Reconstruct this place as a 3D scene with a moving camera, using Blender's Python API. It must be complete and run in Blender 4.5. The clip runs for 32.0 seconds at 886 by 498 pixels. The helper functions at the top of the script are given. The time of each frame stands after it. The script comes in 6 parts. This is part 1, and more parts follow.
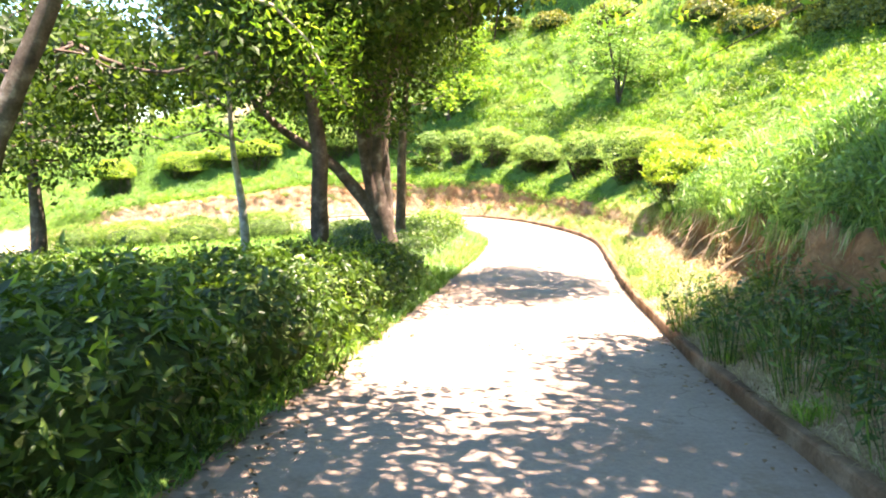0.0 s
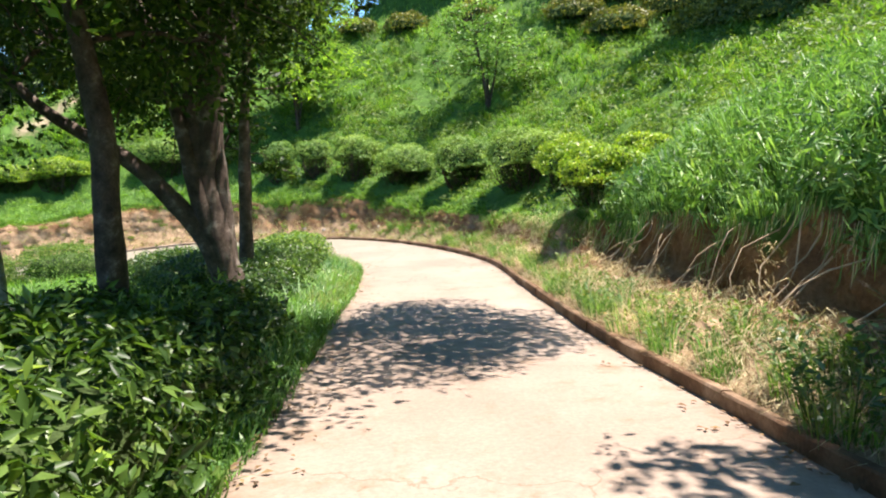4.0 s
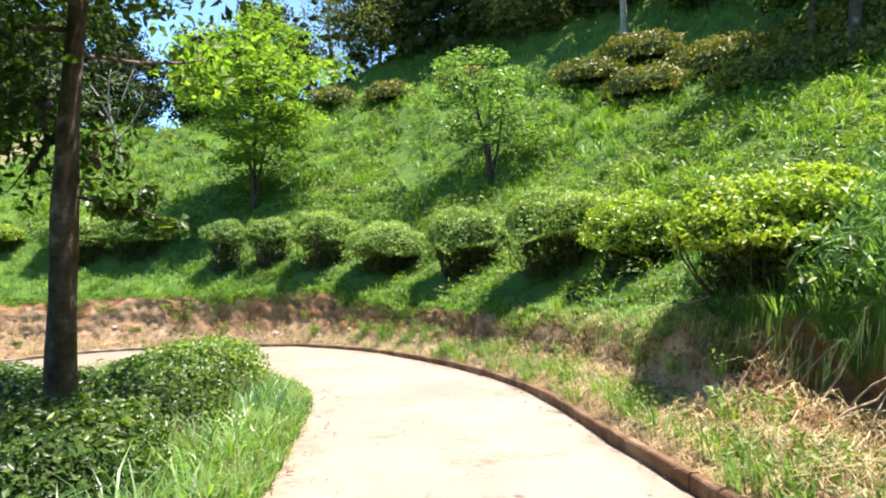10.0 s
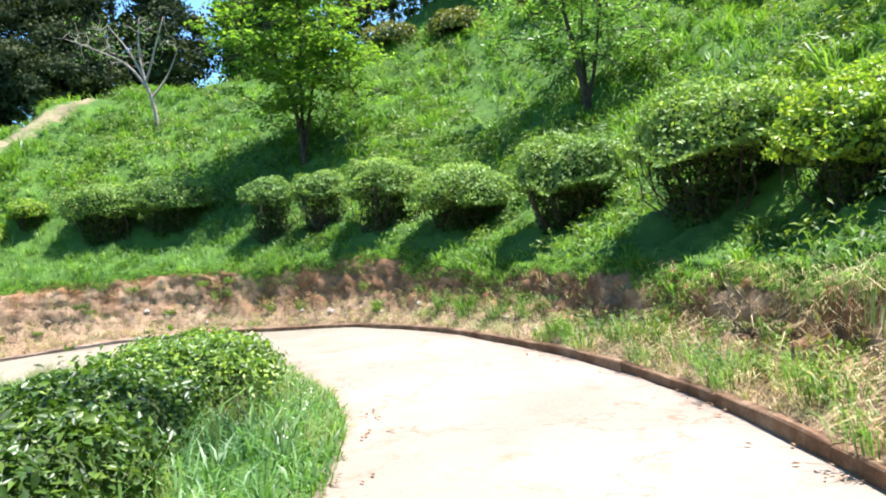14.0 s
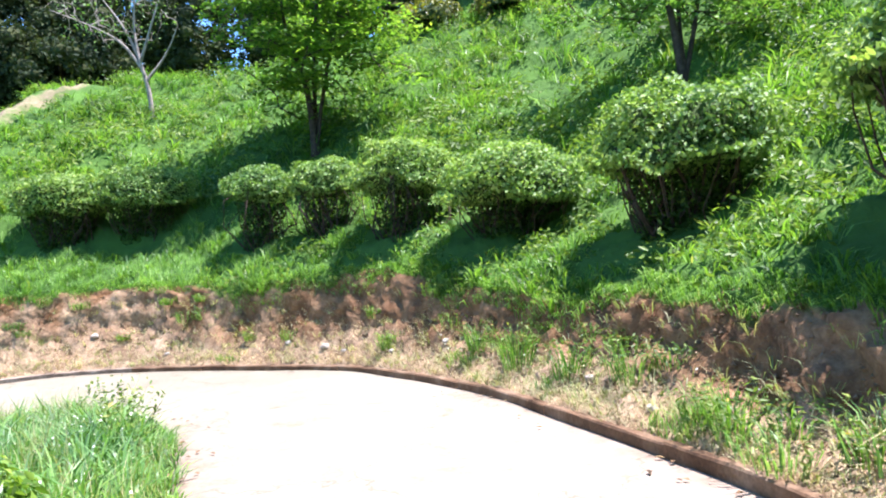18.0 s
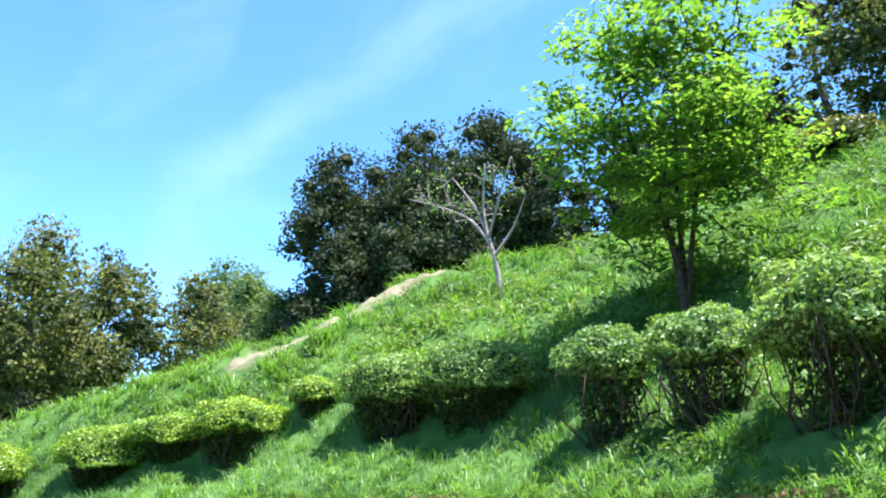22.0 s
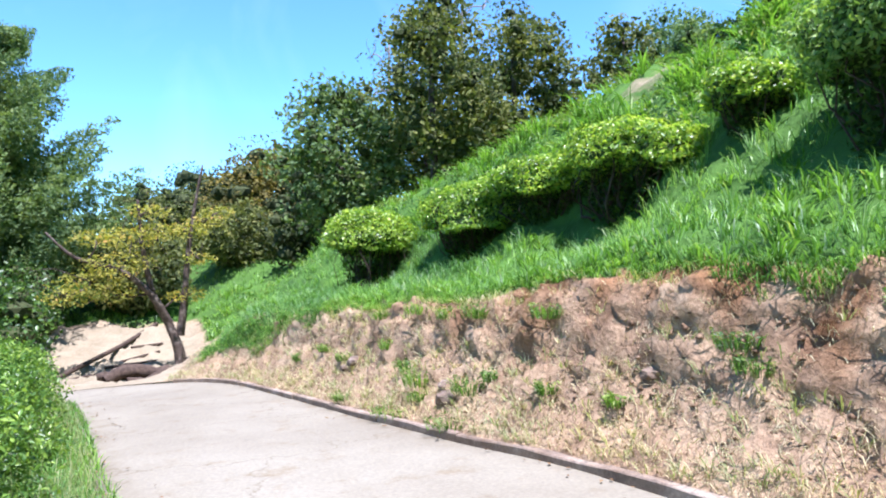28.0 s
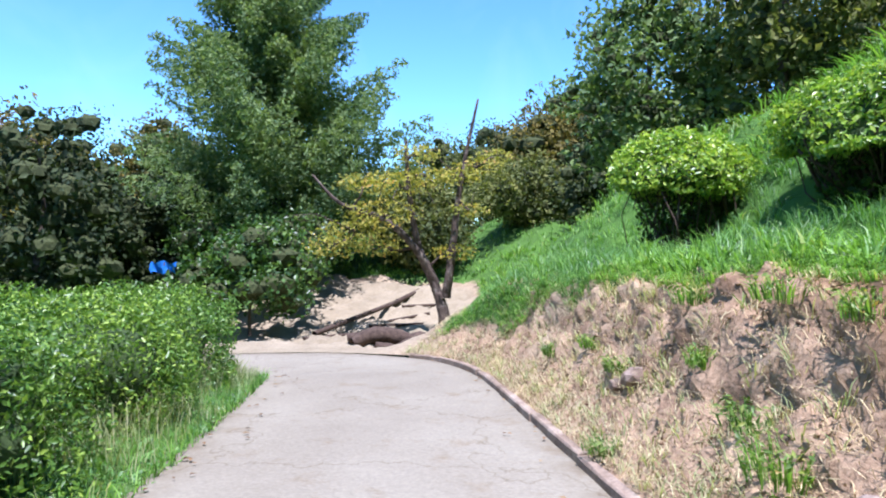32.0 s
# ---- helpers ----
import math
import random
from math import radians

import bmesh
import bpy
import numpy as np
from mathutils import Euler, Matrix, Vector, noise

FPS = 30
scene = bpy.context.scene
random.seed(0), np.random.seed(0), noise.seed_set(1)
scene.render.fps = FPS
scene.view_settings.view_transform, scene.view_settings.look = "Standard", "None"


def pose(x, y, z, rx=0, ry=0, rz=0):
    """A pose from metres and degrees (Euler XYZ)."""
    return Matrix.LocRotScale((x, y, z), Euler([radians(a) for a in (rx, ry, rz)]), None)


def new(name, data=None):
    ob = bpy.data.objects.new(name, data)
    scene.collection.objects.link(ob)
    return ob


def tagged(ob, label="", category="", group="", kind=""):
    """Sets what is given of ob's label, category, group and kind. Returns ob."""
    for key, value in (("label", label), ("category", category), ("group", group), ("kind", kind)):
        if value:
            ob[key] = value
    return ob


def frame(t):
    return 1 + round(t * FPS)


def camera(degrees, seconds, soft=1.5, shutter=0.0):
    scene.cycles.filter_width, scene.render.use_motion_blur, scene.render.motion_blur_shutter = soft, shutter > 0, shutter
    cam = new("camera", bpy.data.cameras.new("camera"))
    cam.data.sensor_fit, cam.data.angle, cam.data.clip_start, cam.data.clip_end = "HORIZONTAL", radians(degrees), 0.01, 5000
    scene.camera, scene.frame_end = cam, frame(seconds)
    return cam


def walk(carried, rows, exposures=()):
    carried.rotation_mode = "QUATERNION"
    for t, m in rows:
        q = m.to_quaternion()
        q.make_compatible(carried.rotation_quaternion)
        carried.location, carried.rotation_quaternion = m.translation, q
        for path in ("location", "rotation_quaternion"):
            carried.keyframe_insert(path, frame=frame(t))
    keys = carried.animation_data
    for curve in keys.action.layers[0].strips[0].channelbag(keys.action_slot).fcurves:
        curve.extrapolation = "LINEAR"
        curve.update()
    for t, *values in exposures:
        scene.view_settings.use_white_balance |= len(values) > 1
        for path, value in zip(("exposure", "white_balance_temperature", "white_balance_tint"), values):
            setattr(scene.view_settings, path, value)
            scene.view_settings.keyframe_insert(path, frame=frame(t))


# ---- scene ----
cam = camera(64.7, 32.0, soft=2.0)
METRES, EYE, TILT, LEAN, TURN = 38.0, 1.42, -11.0, 0.0, 0.0
ROWS = [
    (0.0, 0.0, 0.0, 0.0, 0.0, 0.0, -0.0),
    (0.5, -0.0045, 0.0135, 0.0006, -3.89, -0.15, -0.71),
    (1.0, -0.0058, 0.0282, 0.0005, -1.59, 1.99, 1.47),
    (1.5, -0.0083, 0.043, 0.0007, -4.39, 1.7, 0.57),
    (2.0, -0.0067, 0.0586, 0.0013, -7.45, 2.9, 1.65),
    (2.5, -0.008, 0.0734, 0.002, -10.06, 1.91, 1.71),
    (4.5, -0.006, 0.1301, 0.0051, -12.72, 1.27, 2.74),
    (5.0, -0.0045, 0.144, 0.0061, -13.44, 0.63, -0.34),
    (5.5, -0.0048, 0.1579, 0.0075, -13.09, 3.35, 3.09),
    (6.0, -0.0031, 0.1729, 0.0084, -10.99, 4.9, 3.18),
    (6.5, -0.0032, 0.1875, 0.0092, -12.74, 4.53, 3.06),
    (7.0, 0.0005, 0.2026, 0.0101, -13.58, 6.49, 5.87),
    (7.5, 0.0032, 0.2174, 0.0102, -17.55, 5.71, 4.9),
    (8.0, 0.0077, 0.2317, 0.0112, -16.0, 8.23, 3.84),
    (8.5, 0.0106, 0.2459, 0.0121, -17.7, 7.06, 2.5),
    (9.0, 0.0156, 0.2604, 0.0131, -17.59, 6.97, 2.22),
    (9.5, 0.0171, 0.2758, 0.014, -17.3, 7.49, 2.97),
    (10.0, 0.0201, 0.2913, 0.0148, -13.88, 9.85, 2.81),
    (10.5, 0.0214, 0.3063, 0.0164, -12.31, 9.41, 1.97),
    (11.0, 0.0259, 0.3209, 0.0178, -7.28, 7.23, 3.2),
    (11.5, 0.0283, 0.3352, 0.0184, -7.49, 4.71, 2.91),
    (12.0, 0.0325, 0.3486, 0.0196, -5.99, 9.09, 3.22),
    (12.5, 0.0335, 0.3639, 0.0209, -6.59, 8.4, 3.08),
    (13.0, 0.0369, 0.3793, 0.0222, -6.17, 7.74, 4.15),
    (13.5, 0.0376, 0.3948, 0.024, -7.01, 7.45, 5.04),
    (15.5, 0.0521, 0.4585, 0.0298, -7.56, 7.45, 4.51),
    (16.0, 0.054, 0.4748, 0.0312, -4.6, 7.95, 2.04),
    (16.5, 0.0533, 0.4901, 0.033, -5.42, 8.46, -0.23),
    (17.0, 0.055, 0.5062, 0.035, -0.59, 6.02, 0.96),
    (17.5, 0.0554, 0.5214, 0.0361, -3.29, 7.0, 1.99),
    (18.0, 0.0584, 0.5374, 0.0378, -3.79, 9.61, 2.84),
    (18.5, 0.0587, 0.5531, 0.0393, -5.31, 9.27, 3.77),
    (19.0, 0.0603, 0.5691, 0.0413, -0.74, 9.82, 3.72),
    (19.5, 0.0585, 0.5849, 0.0434, 2.03, 7.2, 2.76),
    (20.0, 0.0578, 0.5999, 0.0459, 10.73, 9.49, 0.79),
    (20.5, 0.0548, 0.614, 0.0493, 17.7, 15.95, -1.64),
    (21.0, 0.0547, 0.6277, 0.0536, 26.24, 26.63, -4.27),
    (21.5, 0.0524, 0.6419, 0.0551, 24.78, 27.38, -4.33),
    (22.0, 0.0512, 0.6581, 0.057, 25.95, 25.58, -3.95),
    (22.5, 0.0462, 0.6737, 0.0586, 24.96, 24.87, -2.3),
    (23.0, 0.0422, 0.6911, 0.061, 24.52, 24.71, -1.88),
    (23.5, 0.0353, 0.7068, 0.0615, 27.08, 19.69, 1.32),
    (24.0, 0.031, 0.7218, 0.0617, 35.65, 14.62, -3.01),
    (24.5, 0.0244, 0.7359, 0.062, 36.13, 10.52, -4.84),
    (25.0, 0.0179, 0.7506, 0.0635, 40.21, 9.38, -5.22),
    (25.5, 0.0088, 0.7638, 0.0641, 42.77, 6.66, -5.13),
    (27.5, -0.0352, 0.8115, 0.0677, 55.73, 4.95, -8.24),
    (28.0, -0.0492, 0.8207, 0.0687, 63.52, 5.1, -8.53),
    (28.5, -0.0634, 0.8283, 0.0692, 70.77, 3.07, -9.24),
    (29.0, -0.0769, 0.8362, 0.0698, 79.56, 0.15, -10.89),
    (29.5, -0.0911, 0.8437, 0.07, 76.29, 0.48, -9.73),
    (30.0, -0.1062, 0.8503, 0.0705, 78.91, -0.78, -9.23),
    (30.5, -0.1226, 0.856, 0.0692, 81.72, -1.75, -8.4),
    (31.0, -0.1383, 0.8602, 0.069, 85.34, -2.69, -11.99),
    (31.5, -0.154, 0.8646, 0.0681, 85.54, -1.43, -9.13),
    (32.0, -0.1703, 0.868, 0.067, 88.63, -1.9, -11.97),
]

EXPOSURES = [(0.0, 3.05, 7650, 35), (0.5, 2.55, 7650, 33), (1.0, 1.97, 7450, 30), (2.0, 1.6, 7000, 27), (4.5, 1.44, 6550, 23), (6.0, 1.38, 6700, 28), (8.0, 1.48, 7000, 31), (10.0, 1.62, 6700, 27), (13.0, 1.62, 6150, 23), (17.0, 1.76, 5850, 28), (20.0, 1.8, 5700, 29), (21.5, 1.8, 5650, 28), (24.0, 1.74, 5550, 29), (27.0, 1.52, 5500, 29), (32.0, 1.18, 5350, 31)]
walk(cam, [(t, pose(0, 0, EYE, TILT, LEAN, TURN) @ pose(METRES * x, METRES * y, METRES * z, 90 + pitch, roll, yaw)) for t, x, y, z, yaw, pitch, roll in ROWS], EXPOSURES)

# ---- sky and sun ----
SUN_EL, SUN_AZ = 74.0, 87.0  # azimuth clockwise from +y
world = bpy.data.worlds.new("sky_world")
scene.world = world
world.use_nodes = True
wn = world.node_tree
wn.nodes.clear()
sky = wn.nodes.new("ShaderNodeTexSky")
sky.sky_type, sky.sun_disc = "NISHITA", False
sky.sun_elevation, sky.sun_rotation = radians(SUN_EL), radians(SUN_AZ)
sky.air_density, sky.dust_density, sky.ozone_density, sky.altitude = 1.0, 0.0, 1.0, 2500
bg = wn.nodes.new("ShaderNodeBackground")
bg.inputs[1].default_value = 0.113
wo = wn.nodes.new("ShaderNodeOutputWorld")
tint = wn.nodes.new("ShaderNodeMix")
tint.data_type, tint.blend_type = "RGBA", "MULTIPLY"
tint.inputs[0].default_value, tint.inputs[7].default_value = 1.0, (0.71, 1.12, 1.14, 1)
wn.links.new(sky.outputs[0], tint.inputs[6])
# thin wisps of high cloud
wtc = wn.nodes.new("ShaderNodeTexCoord")
wmap = wn.nodes.new("ShaderNodeMapping")
wmap.inputs["Rotation"].default_value, wmap.inputs["Scale"].default_value = (0.3, 0.5, 0.9), (0.8, 6.0, 4.0)
wnoise = wn.nodes.new("ShaderNodeTexNoise")
wnoise.inputs["Scale"].default_value, wnoise.inputs["Detail"].default_value, wnoise.inputs["Distortion"].default_value = 1.3, 5.0, 0.6
wramp = wn.nodes.new("ShaderNodeValToRGB")
wramp.color_ramp.elements[0].position, wramp.color_ramp.elements[0].color = 0.5, (0, 0, 0, 1)
wramp.color_ramp.elements[1].position, wramp.color_ramp.elements[1].color = 0.9, (0.1, 0.1, 0.1, 1)
wmix = wn.nodes.new("ShaderNodeMix")
wmix.data_type = "RGBA"
wmix.inputs[7].default_value = (6.0, 7.0, 7.4, 1)
wn.links.new(wtc.outputs["Generated"], wmap.inputs["Vector"])
wn.links.new(wmap.outputs[0], wnoise.inputs["Vector"])
wn.links.new(wnoise.outputs[0], wramp.inputs[0])
# one long feathered streak of cirrus across the western sky
across, along = (wn.nodes.new("ShaderNodeVectorMath") for _ in range(2))
across.operation = along.operation = "DOT_PRODUCT"
across.inputs[1].default_value, along.inputs[1].default_value = (0.2135, 0.6404, -0.7378), (-0.4764, 0.7307, 0.489)
fray = wn.nodes.new("ShaderNodeTexNoise")
fray.inputs["Scale"].default_value, fray.inputs["Detail"].default_value = 7.0, 6.0
bent = wn.nodes.new("ShaderNodeMath")
bent.operation, bent.inputs[1].default_value = "MULTIPLY_ADD", 0.09
width = wn.nodes.new("ShaderNodeMapRange")
width.interpolation_type = "SMOOTHSTEP"
width.inputs["From Min"].default_value, width.inputs["From Max"].default_value, width.inputs["To Min"].default_value, width.inputs["To Max"].default_value = 0.0, 0.05, 0.055, 0.0
size_of = wn.nodes.new("ShaderNodeMath")
size_of.operation = "ABSOLUTE"
length = wn.nodes.new("ShaderNodeMapRange")
length.interpolation_type = "SMOOTHSTEP"
length.inputs["From Min"].default_value, length.inputs["From Max"].default_value = 0.93, 0.985
streak = wn.nodes.new("ShaderNodeMath")
streak.operation = "MULTIPLY"
cirrus = wn.nodes.new("ShaderNodeMath")
cirrus.operation = "ADD"
for v in (across, along, fray):
    wn.links.new(wtc.outputs["Generated"], v.inputs[0])
wn.links.new(fray.outputs[0], bent.inputs[0])
shift = wn.nodes.new("ShaderNodeMath")
shift.operation, shift.inputs[1].default_value = "SUBTRACT", 0.045
wn.links.new(across.outputs["Value"], shift.inputs[0])
wn.links.new(shift.outputs[0], bent.inputs[2])
wn.links.new(bent.outputs[0], size_of.inputs[0])
wn.links.new(size_of.outputs[0], width.inputs["Value"])
wn.links.new(along.outputs["Value"], length.inputs["Value"])
wn.links.new(width.outputs[0], streak.inputs[0])
wn.links.new(length.outputs[0], streak.inputs[1])
wn.links.new(streak.outputs[0], cirrus.inputs[0])
wn.links.new(wramp.outputs[0], cirrus.inputs[1])
wn.links.new(cirrus.outputs[0], wmix.inputs[0])
wn.links.new(tint.outputs[2], wmix.inputs[6])
wn.links.new(wmix.outputs[2], bg.inputs[0])
wn.links.new(bg.outputs[0], wo.inputs[0])

sun = new("sun", bpy.data.lights.new("sun", "SUN"))
sun.data.energy, sun.data.angle, sun.data.color = 5.0, radians(0.53), (1.0, 0.95, 0.86)
SUN_DIR = Vector((math.cos(radians(SUN_EL)) * math.sin(radians(SUN_AZ)), math.cos(radians(SUN_EL)) * math.cos(radians(SUN_AZ)), math.sin(radians(SUN_EL))))
sun.matrix_world = Matrix.Translation((30, 30, 60)) @ SUN_DIR.to_track_quat("Z", "Y").to_matrix().to_4x4()

# ---- materials ----
RNG = np.random.default_rng(7)


def material(name):
    m = bpy.data.materials.new(name)
    m.use_nodes = True
    nt = m.node_tree
    return m, nt, nt.nodes["Principled BSDF"], nt.nodes["Material Output"]


def ramp(nt, fac, stops):
    r = nt.nodes.new("ShaderNodeValToRGB")
    el = r.color_ramp.elements
    while len(el) < len(stops):
        el.new(0.5)
    for e, (p, c) in zip(el, stops):
        e.position, e.color = p, (*c, 1)
    nt.links.new(fac, r.inputs[0])
    return r.outputs[0]


def noise_fac(nt, scale, detail=4.0, rough=0.6):
    tc = nt.nodes.new("ShaderNodeNewGeometry")
    n = nt.nodes.new("ShaderNodeTexNoise")
    n.inputs["Scale"].default_value, n.inputs["Detail"].default_value, n.inputs["Roughness"].default_value = scale, detail, rough
    nt.links.new(tc.outputs["Position"], n.inputs["Vector"])
    return n.outputs[0]


def mix(nt, fac, a, b, blend="MIX"):
    m = nt.nodes.new("ShaderNodeMix")
    m.data_type, m.blend_type = "RGBA", blend
    for sock, v in ((m.inputs[0], fac), (m.inputs[6], a), (m.inputs[7], b)):
        if hasattr(v, "links"):
            nt.links.new(v, sock)
        else:
            sock.default_value = v if isinstance(v, float) else (*v, 1)
    return m.outputs[2]


def bump(nt, bsdf, fac, strength, dist):
    b = nt.nodes.new("ShaderNodeBump")
    b.inputs["Strength"].default_value, b.inputs["Distance"].default_value = strength, dist
    nt.links.new(fac, b.inputs["Height"])
    nt.links.new(b.outputs[0], bsdf.inputs["Normal"])


def leaf_mat(name, stops, trans=0.35, rough=0.5, patch=0.25, spec=0.35):
    """Leaves and blades: each one its own tint, patches of lighter and darker growth, light that shines through."""
    m, nt, bsdf, out = material(name)
    g = nt.nodes.new("ShaderNodeNewGeometry")
    col = ramp(nt, g.outputs["Random Per Island"], stops)
    dark = tuple(c * (1 - patch) for c in (0.9, 1.0, 0.9))
    col = mix(nt, 1.0, col, ramp(nt, noise_fac(nt, 0.55, 3.0), [(0.35, dark), (0.65, (1.0 + patch, 1.0 + 0.6 * patch, 1.0 - patch))]), "MULTIPLY")
    nt.links.new(col, bsdf.inputs["Base Color"])
    bsdf.inputs["Roughness"].default_value = rough
    bsdf.inputs["Specular IOR Level"].default_value = spec
    tr = nt.nodes.new("ShaderNodeBsdfTranslucent")
    nt.links.new(mix(nt, 1.0, col, (1.25, 1.35, 0.5), "MULTIPLY"), tr.inputs[0])
    ms = nt.nodes.new("ShaderNodeMixShader")
    ms.inputs[0].default_value = trans
    nt.links.new(bsdf.outputs[0], ms.inputs[1])
    nt.links.new(tr.outputs[0], ms.inputs[2])
    nt.links.new(ms.outputs[0], out.inputs[0])
    return m


def rough_mat(name, scale, stops, rough=0.9, scale2=None, bump_d=0.02, bump_s=0.6):
    m, nt, bsdf, out = material(name)
    f = noise_fac(nt, scale, 6.0)
    col = ramp(nt, f, stops)
    fine = noise_fac(nt, scale2 or scale * 9, 5.0, 0.7)
    col = mix(nt, 1.0, col, ramp(nt, fine, [(0.3, (0.68, 0.68, 0.66)), (0.7, (1.25, 1.25, 1.25))]), "MULTIPLY")
    nt.links.new(col, bsdf.inputs["Base Color"])
    bsdf.inputs["Roughness"].default_value = rough
    bsdf.inputs["Specular IOR Level"].default_value = 0.2
    bump(nt, bsdf, fine, bump_s, bump_d)
    return m


M_GRASS = leaf_mat("meadow_grass", [(0.0, (0.058, 0.135, 0.031)), (0.45, (0.115, 0.262, 0.05)), (0.8, (0.19, 0.37, 0.07)), (0.96, (0.22, 0.39, 0.09)), (1.0, (0.35, 0.39, 0.16))], 0.4, 0.45)
M_REED = leaf_mat("tall_grass", [(0.0, (0.06, 0.15, 0.055)), (0.5, (0.14, 0.3, 0.105)), (0.9, (0.225, 0.42, 0.15)), (1.0, (0.31, 0.46, 0.2))], 0.4, 0.42, spec=0.4)
M_STRAW = leaf_mat("dry_straw", [(0.0, (0.187, 0.121, 0.055)), (0.5, (0.39, 0.315, 0.185)), (1.0, (0.58, 0.51, 0.33))], 0.1, 0.8, 0.12)
M_SEED = leaf_mat("pale_seed_grass", [(0.0, (0.2, 0.26, 0.1)), (0.6, (0.36, 0.38, 0.2)), (1.0, (0.5, 0.46, 0.3))], 0.4, 0.6, 0.1)
M_WEED = leaf_mat("broad_weed_leaf", [(0.0, (0.0759, 0.144, 0.039)), (0.6, (0.152, 0.246, 0.0546)), (0.93, (0.253, 0.328, 0.0936)), (1.0, (0.506, 0.278, 0.125))], 0.35, 0.45)
M_HERB = leaf_mat("meadow_herb", [(0.0, (0.0677, 0.131, 0.0297)), (0.5, (0.124, 0.22, 0.0432)), (1.0, (0.21, 0.309, 0.0648))], 0.4, 0.5, 0.25)
M_AZALEA = leaf_mat("azalea_leaf", [(0.0, (0.12, 0.22, 0.065)), (0.6, (0.225, 0.37, 0.105)), (1.0, (0.4, 0.52, 0.2))], 0.35, 0.5, 0.2, 0.3)
M_AZALEA_Y = leaf_mat("young_azalea_leaf", [(0.0, (0.107, 0.223, 0.033)), (0.5, (0.253, 0.393, 0.044)), (1.0, (0.454, 0.55, 0.0661))], 0.4, 0.35, 0.15, 0.5)
# shaded and sunlit copies of one hedge leaf; the light is in the colour
M_HEDGE_SHADED = leaf_mat("glossy_shaded_hedge_leaf", [(0.0, (0.024, 0.058, 0.016)), (0.6, (0.062, 0.136, 0.03)), (1.0, (0.15, 0.25, 0.06))], 0.35, 0.38, 0.2, 0.4)
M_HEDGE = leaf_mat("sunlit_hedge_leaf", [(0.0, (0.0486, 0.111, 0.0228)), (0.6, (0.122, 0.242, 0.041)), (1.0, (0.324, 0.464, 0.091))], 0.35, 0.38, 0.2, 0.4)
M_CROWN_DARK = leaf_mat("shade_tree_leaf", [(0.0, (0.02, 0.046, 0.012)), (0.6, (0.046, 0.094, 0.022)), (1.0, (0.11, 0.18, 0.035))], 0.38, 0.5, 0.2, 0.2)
M_TIP = leaf_mat("bronze_tipped_hedge_leaf", [(0.0, (0.08, 0.105, 0.028)), (0.6, (0.18, 0.2, 0.046)), (1.0, (0.34, 0.31, 0.08))], 0.3, 0.45, 0.3)
M_FLOWER = leaf_mat("white_petal", [(0.0, (0.7, 0.7, 0.62)), (1.0, (0.8, 0.8, 0.75))], 0.3, 0.6, 0.05)
M_LITTER = leaf_mat("dead_brown_leaf", [(0.0, (0.07, 0.04, 0.02)), (0.6, (0.16, 0.09, 0.045)), (1.0, (0.3, 0.2, 0.1))], 0.05, 0.8, 0.15)
M_MAPLE = leaf_mat("maple_leaf", [(0.0, (0.075, 0.175, 0.03)), (0.6, (0.155, 0.29, 0.05)), (1.0, (0.27, 0.4, 0.08))], 0.58, 0.5, 0.2, 0.25)
M_SHRUB = leaf_mat("airy_shrub_leaf", [(0.0, (0.073, 0.17, 0.0429)), (0.6, (0.146, 0.302, 0.0858)), (1.0, (0.256, 0.417, 0.138))], 0.4, 0.4, 0.2)
M_EVERGREEN = leaf_mat("evergreen_oak_leaf", [(0.0, (0.03, 0.045, 0.029)), (0.6, (0.046, 0.07, 0.042)), (1.0, (0.074, 0.1, 0.06))], 0.2, 0.7, 0.3, 0.1)
M_OLIVE = leaf_mat("olive_green_leaf", [(0.0, (0.1, 0.13, 0.068)), (0.6, (0.15, 0.185, 0.088)), (1.0, (0.22, 0.24, 0.12))], 0.3, 0.7, 0.35, 0.1)
M_FEATHER = leaf_mat("feathery_tree_leaf", [(0.0, (0.1, 0.165, 0.078)), (0.6, (0.155, 0.235, 0.11)), (1.0, (0.23, 0.31, 0.145))], 0.35, 0.6, 0.25, 0.15)
M_BRONZE = leaf_mat("bronze_green_leaf", [(0.0, (0.1, 0.1, 0.046)), (0.6, (0.155, 0.143, 0.062)), (1.0, (0.22, 0.185, 0.08))], 0.25, 0.7, 0.35, 0.1)
M_YELLOW = leaf_mat("yellowing_leaf", [(0.0, (0.22, 0.235, 0.05)), (0.55, (0.34, 0.33, 0.075)), (0.88, (0.42, 0.37, 0.1)), (1.0, (0.46, 0.29, 0.1))], 0.4, 0.6, 0.15, 0.15)
M_BARK = rough_mat("dark_bark", 5.0, [(0.3, (0.05, 0.036, 0.027)), (0.56, (0.13, 0.1, 0.077)), (0.7, (0.3, 0.26, 0.21))], 0.9, 42.0, 0.02, 0.9)
M_BARK_PALE = rough_mat("pale_bark", 6.0, [(0.3, (0.2, 0.18, 0.16)), (0.5, (0.38, 0.36, 0.33)), (0.7, (0.6, 0.58, 0.54))], 0.85, 50.0, 0.01, 0.6)
M_TWIG = rough_mat("grey_twig", 9.0, [(0.3, (0.22, 0.18, 0.15)), (0.7, (0.44, 0.38, 0.33))], 0.9, 60.0, 0.005)
M_STALK = rough_mat("dead_stalk", 9.0, [(0.3, (0.3, 0.22, 0.13)), (0.7, (0.52, 0.42, 0.28))], 0.9, 60.0, 0.005)
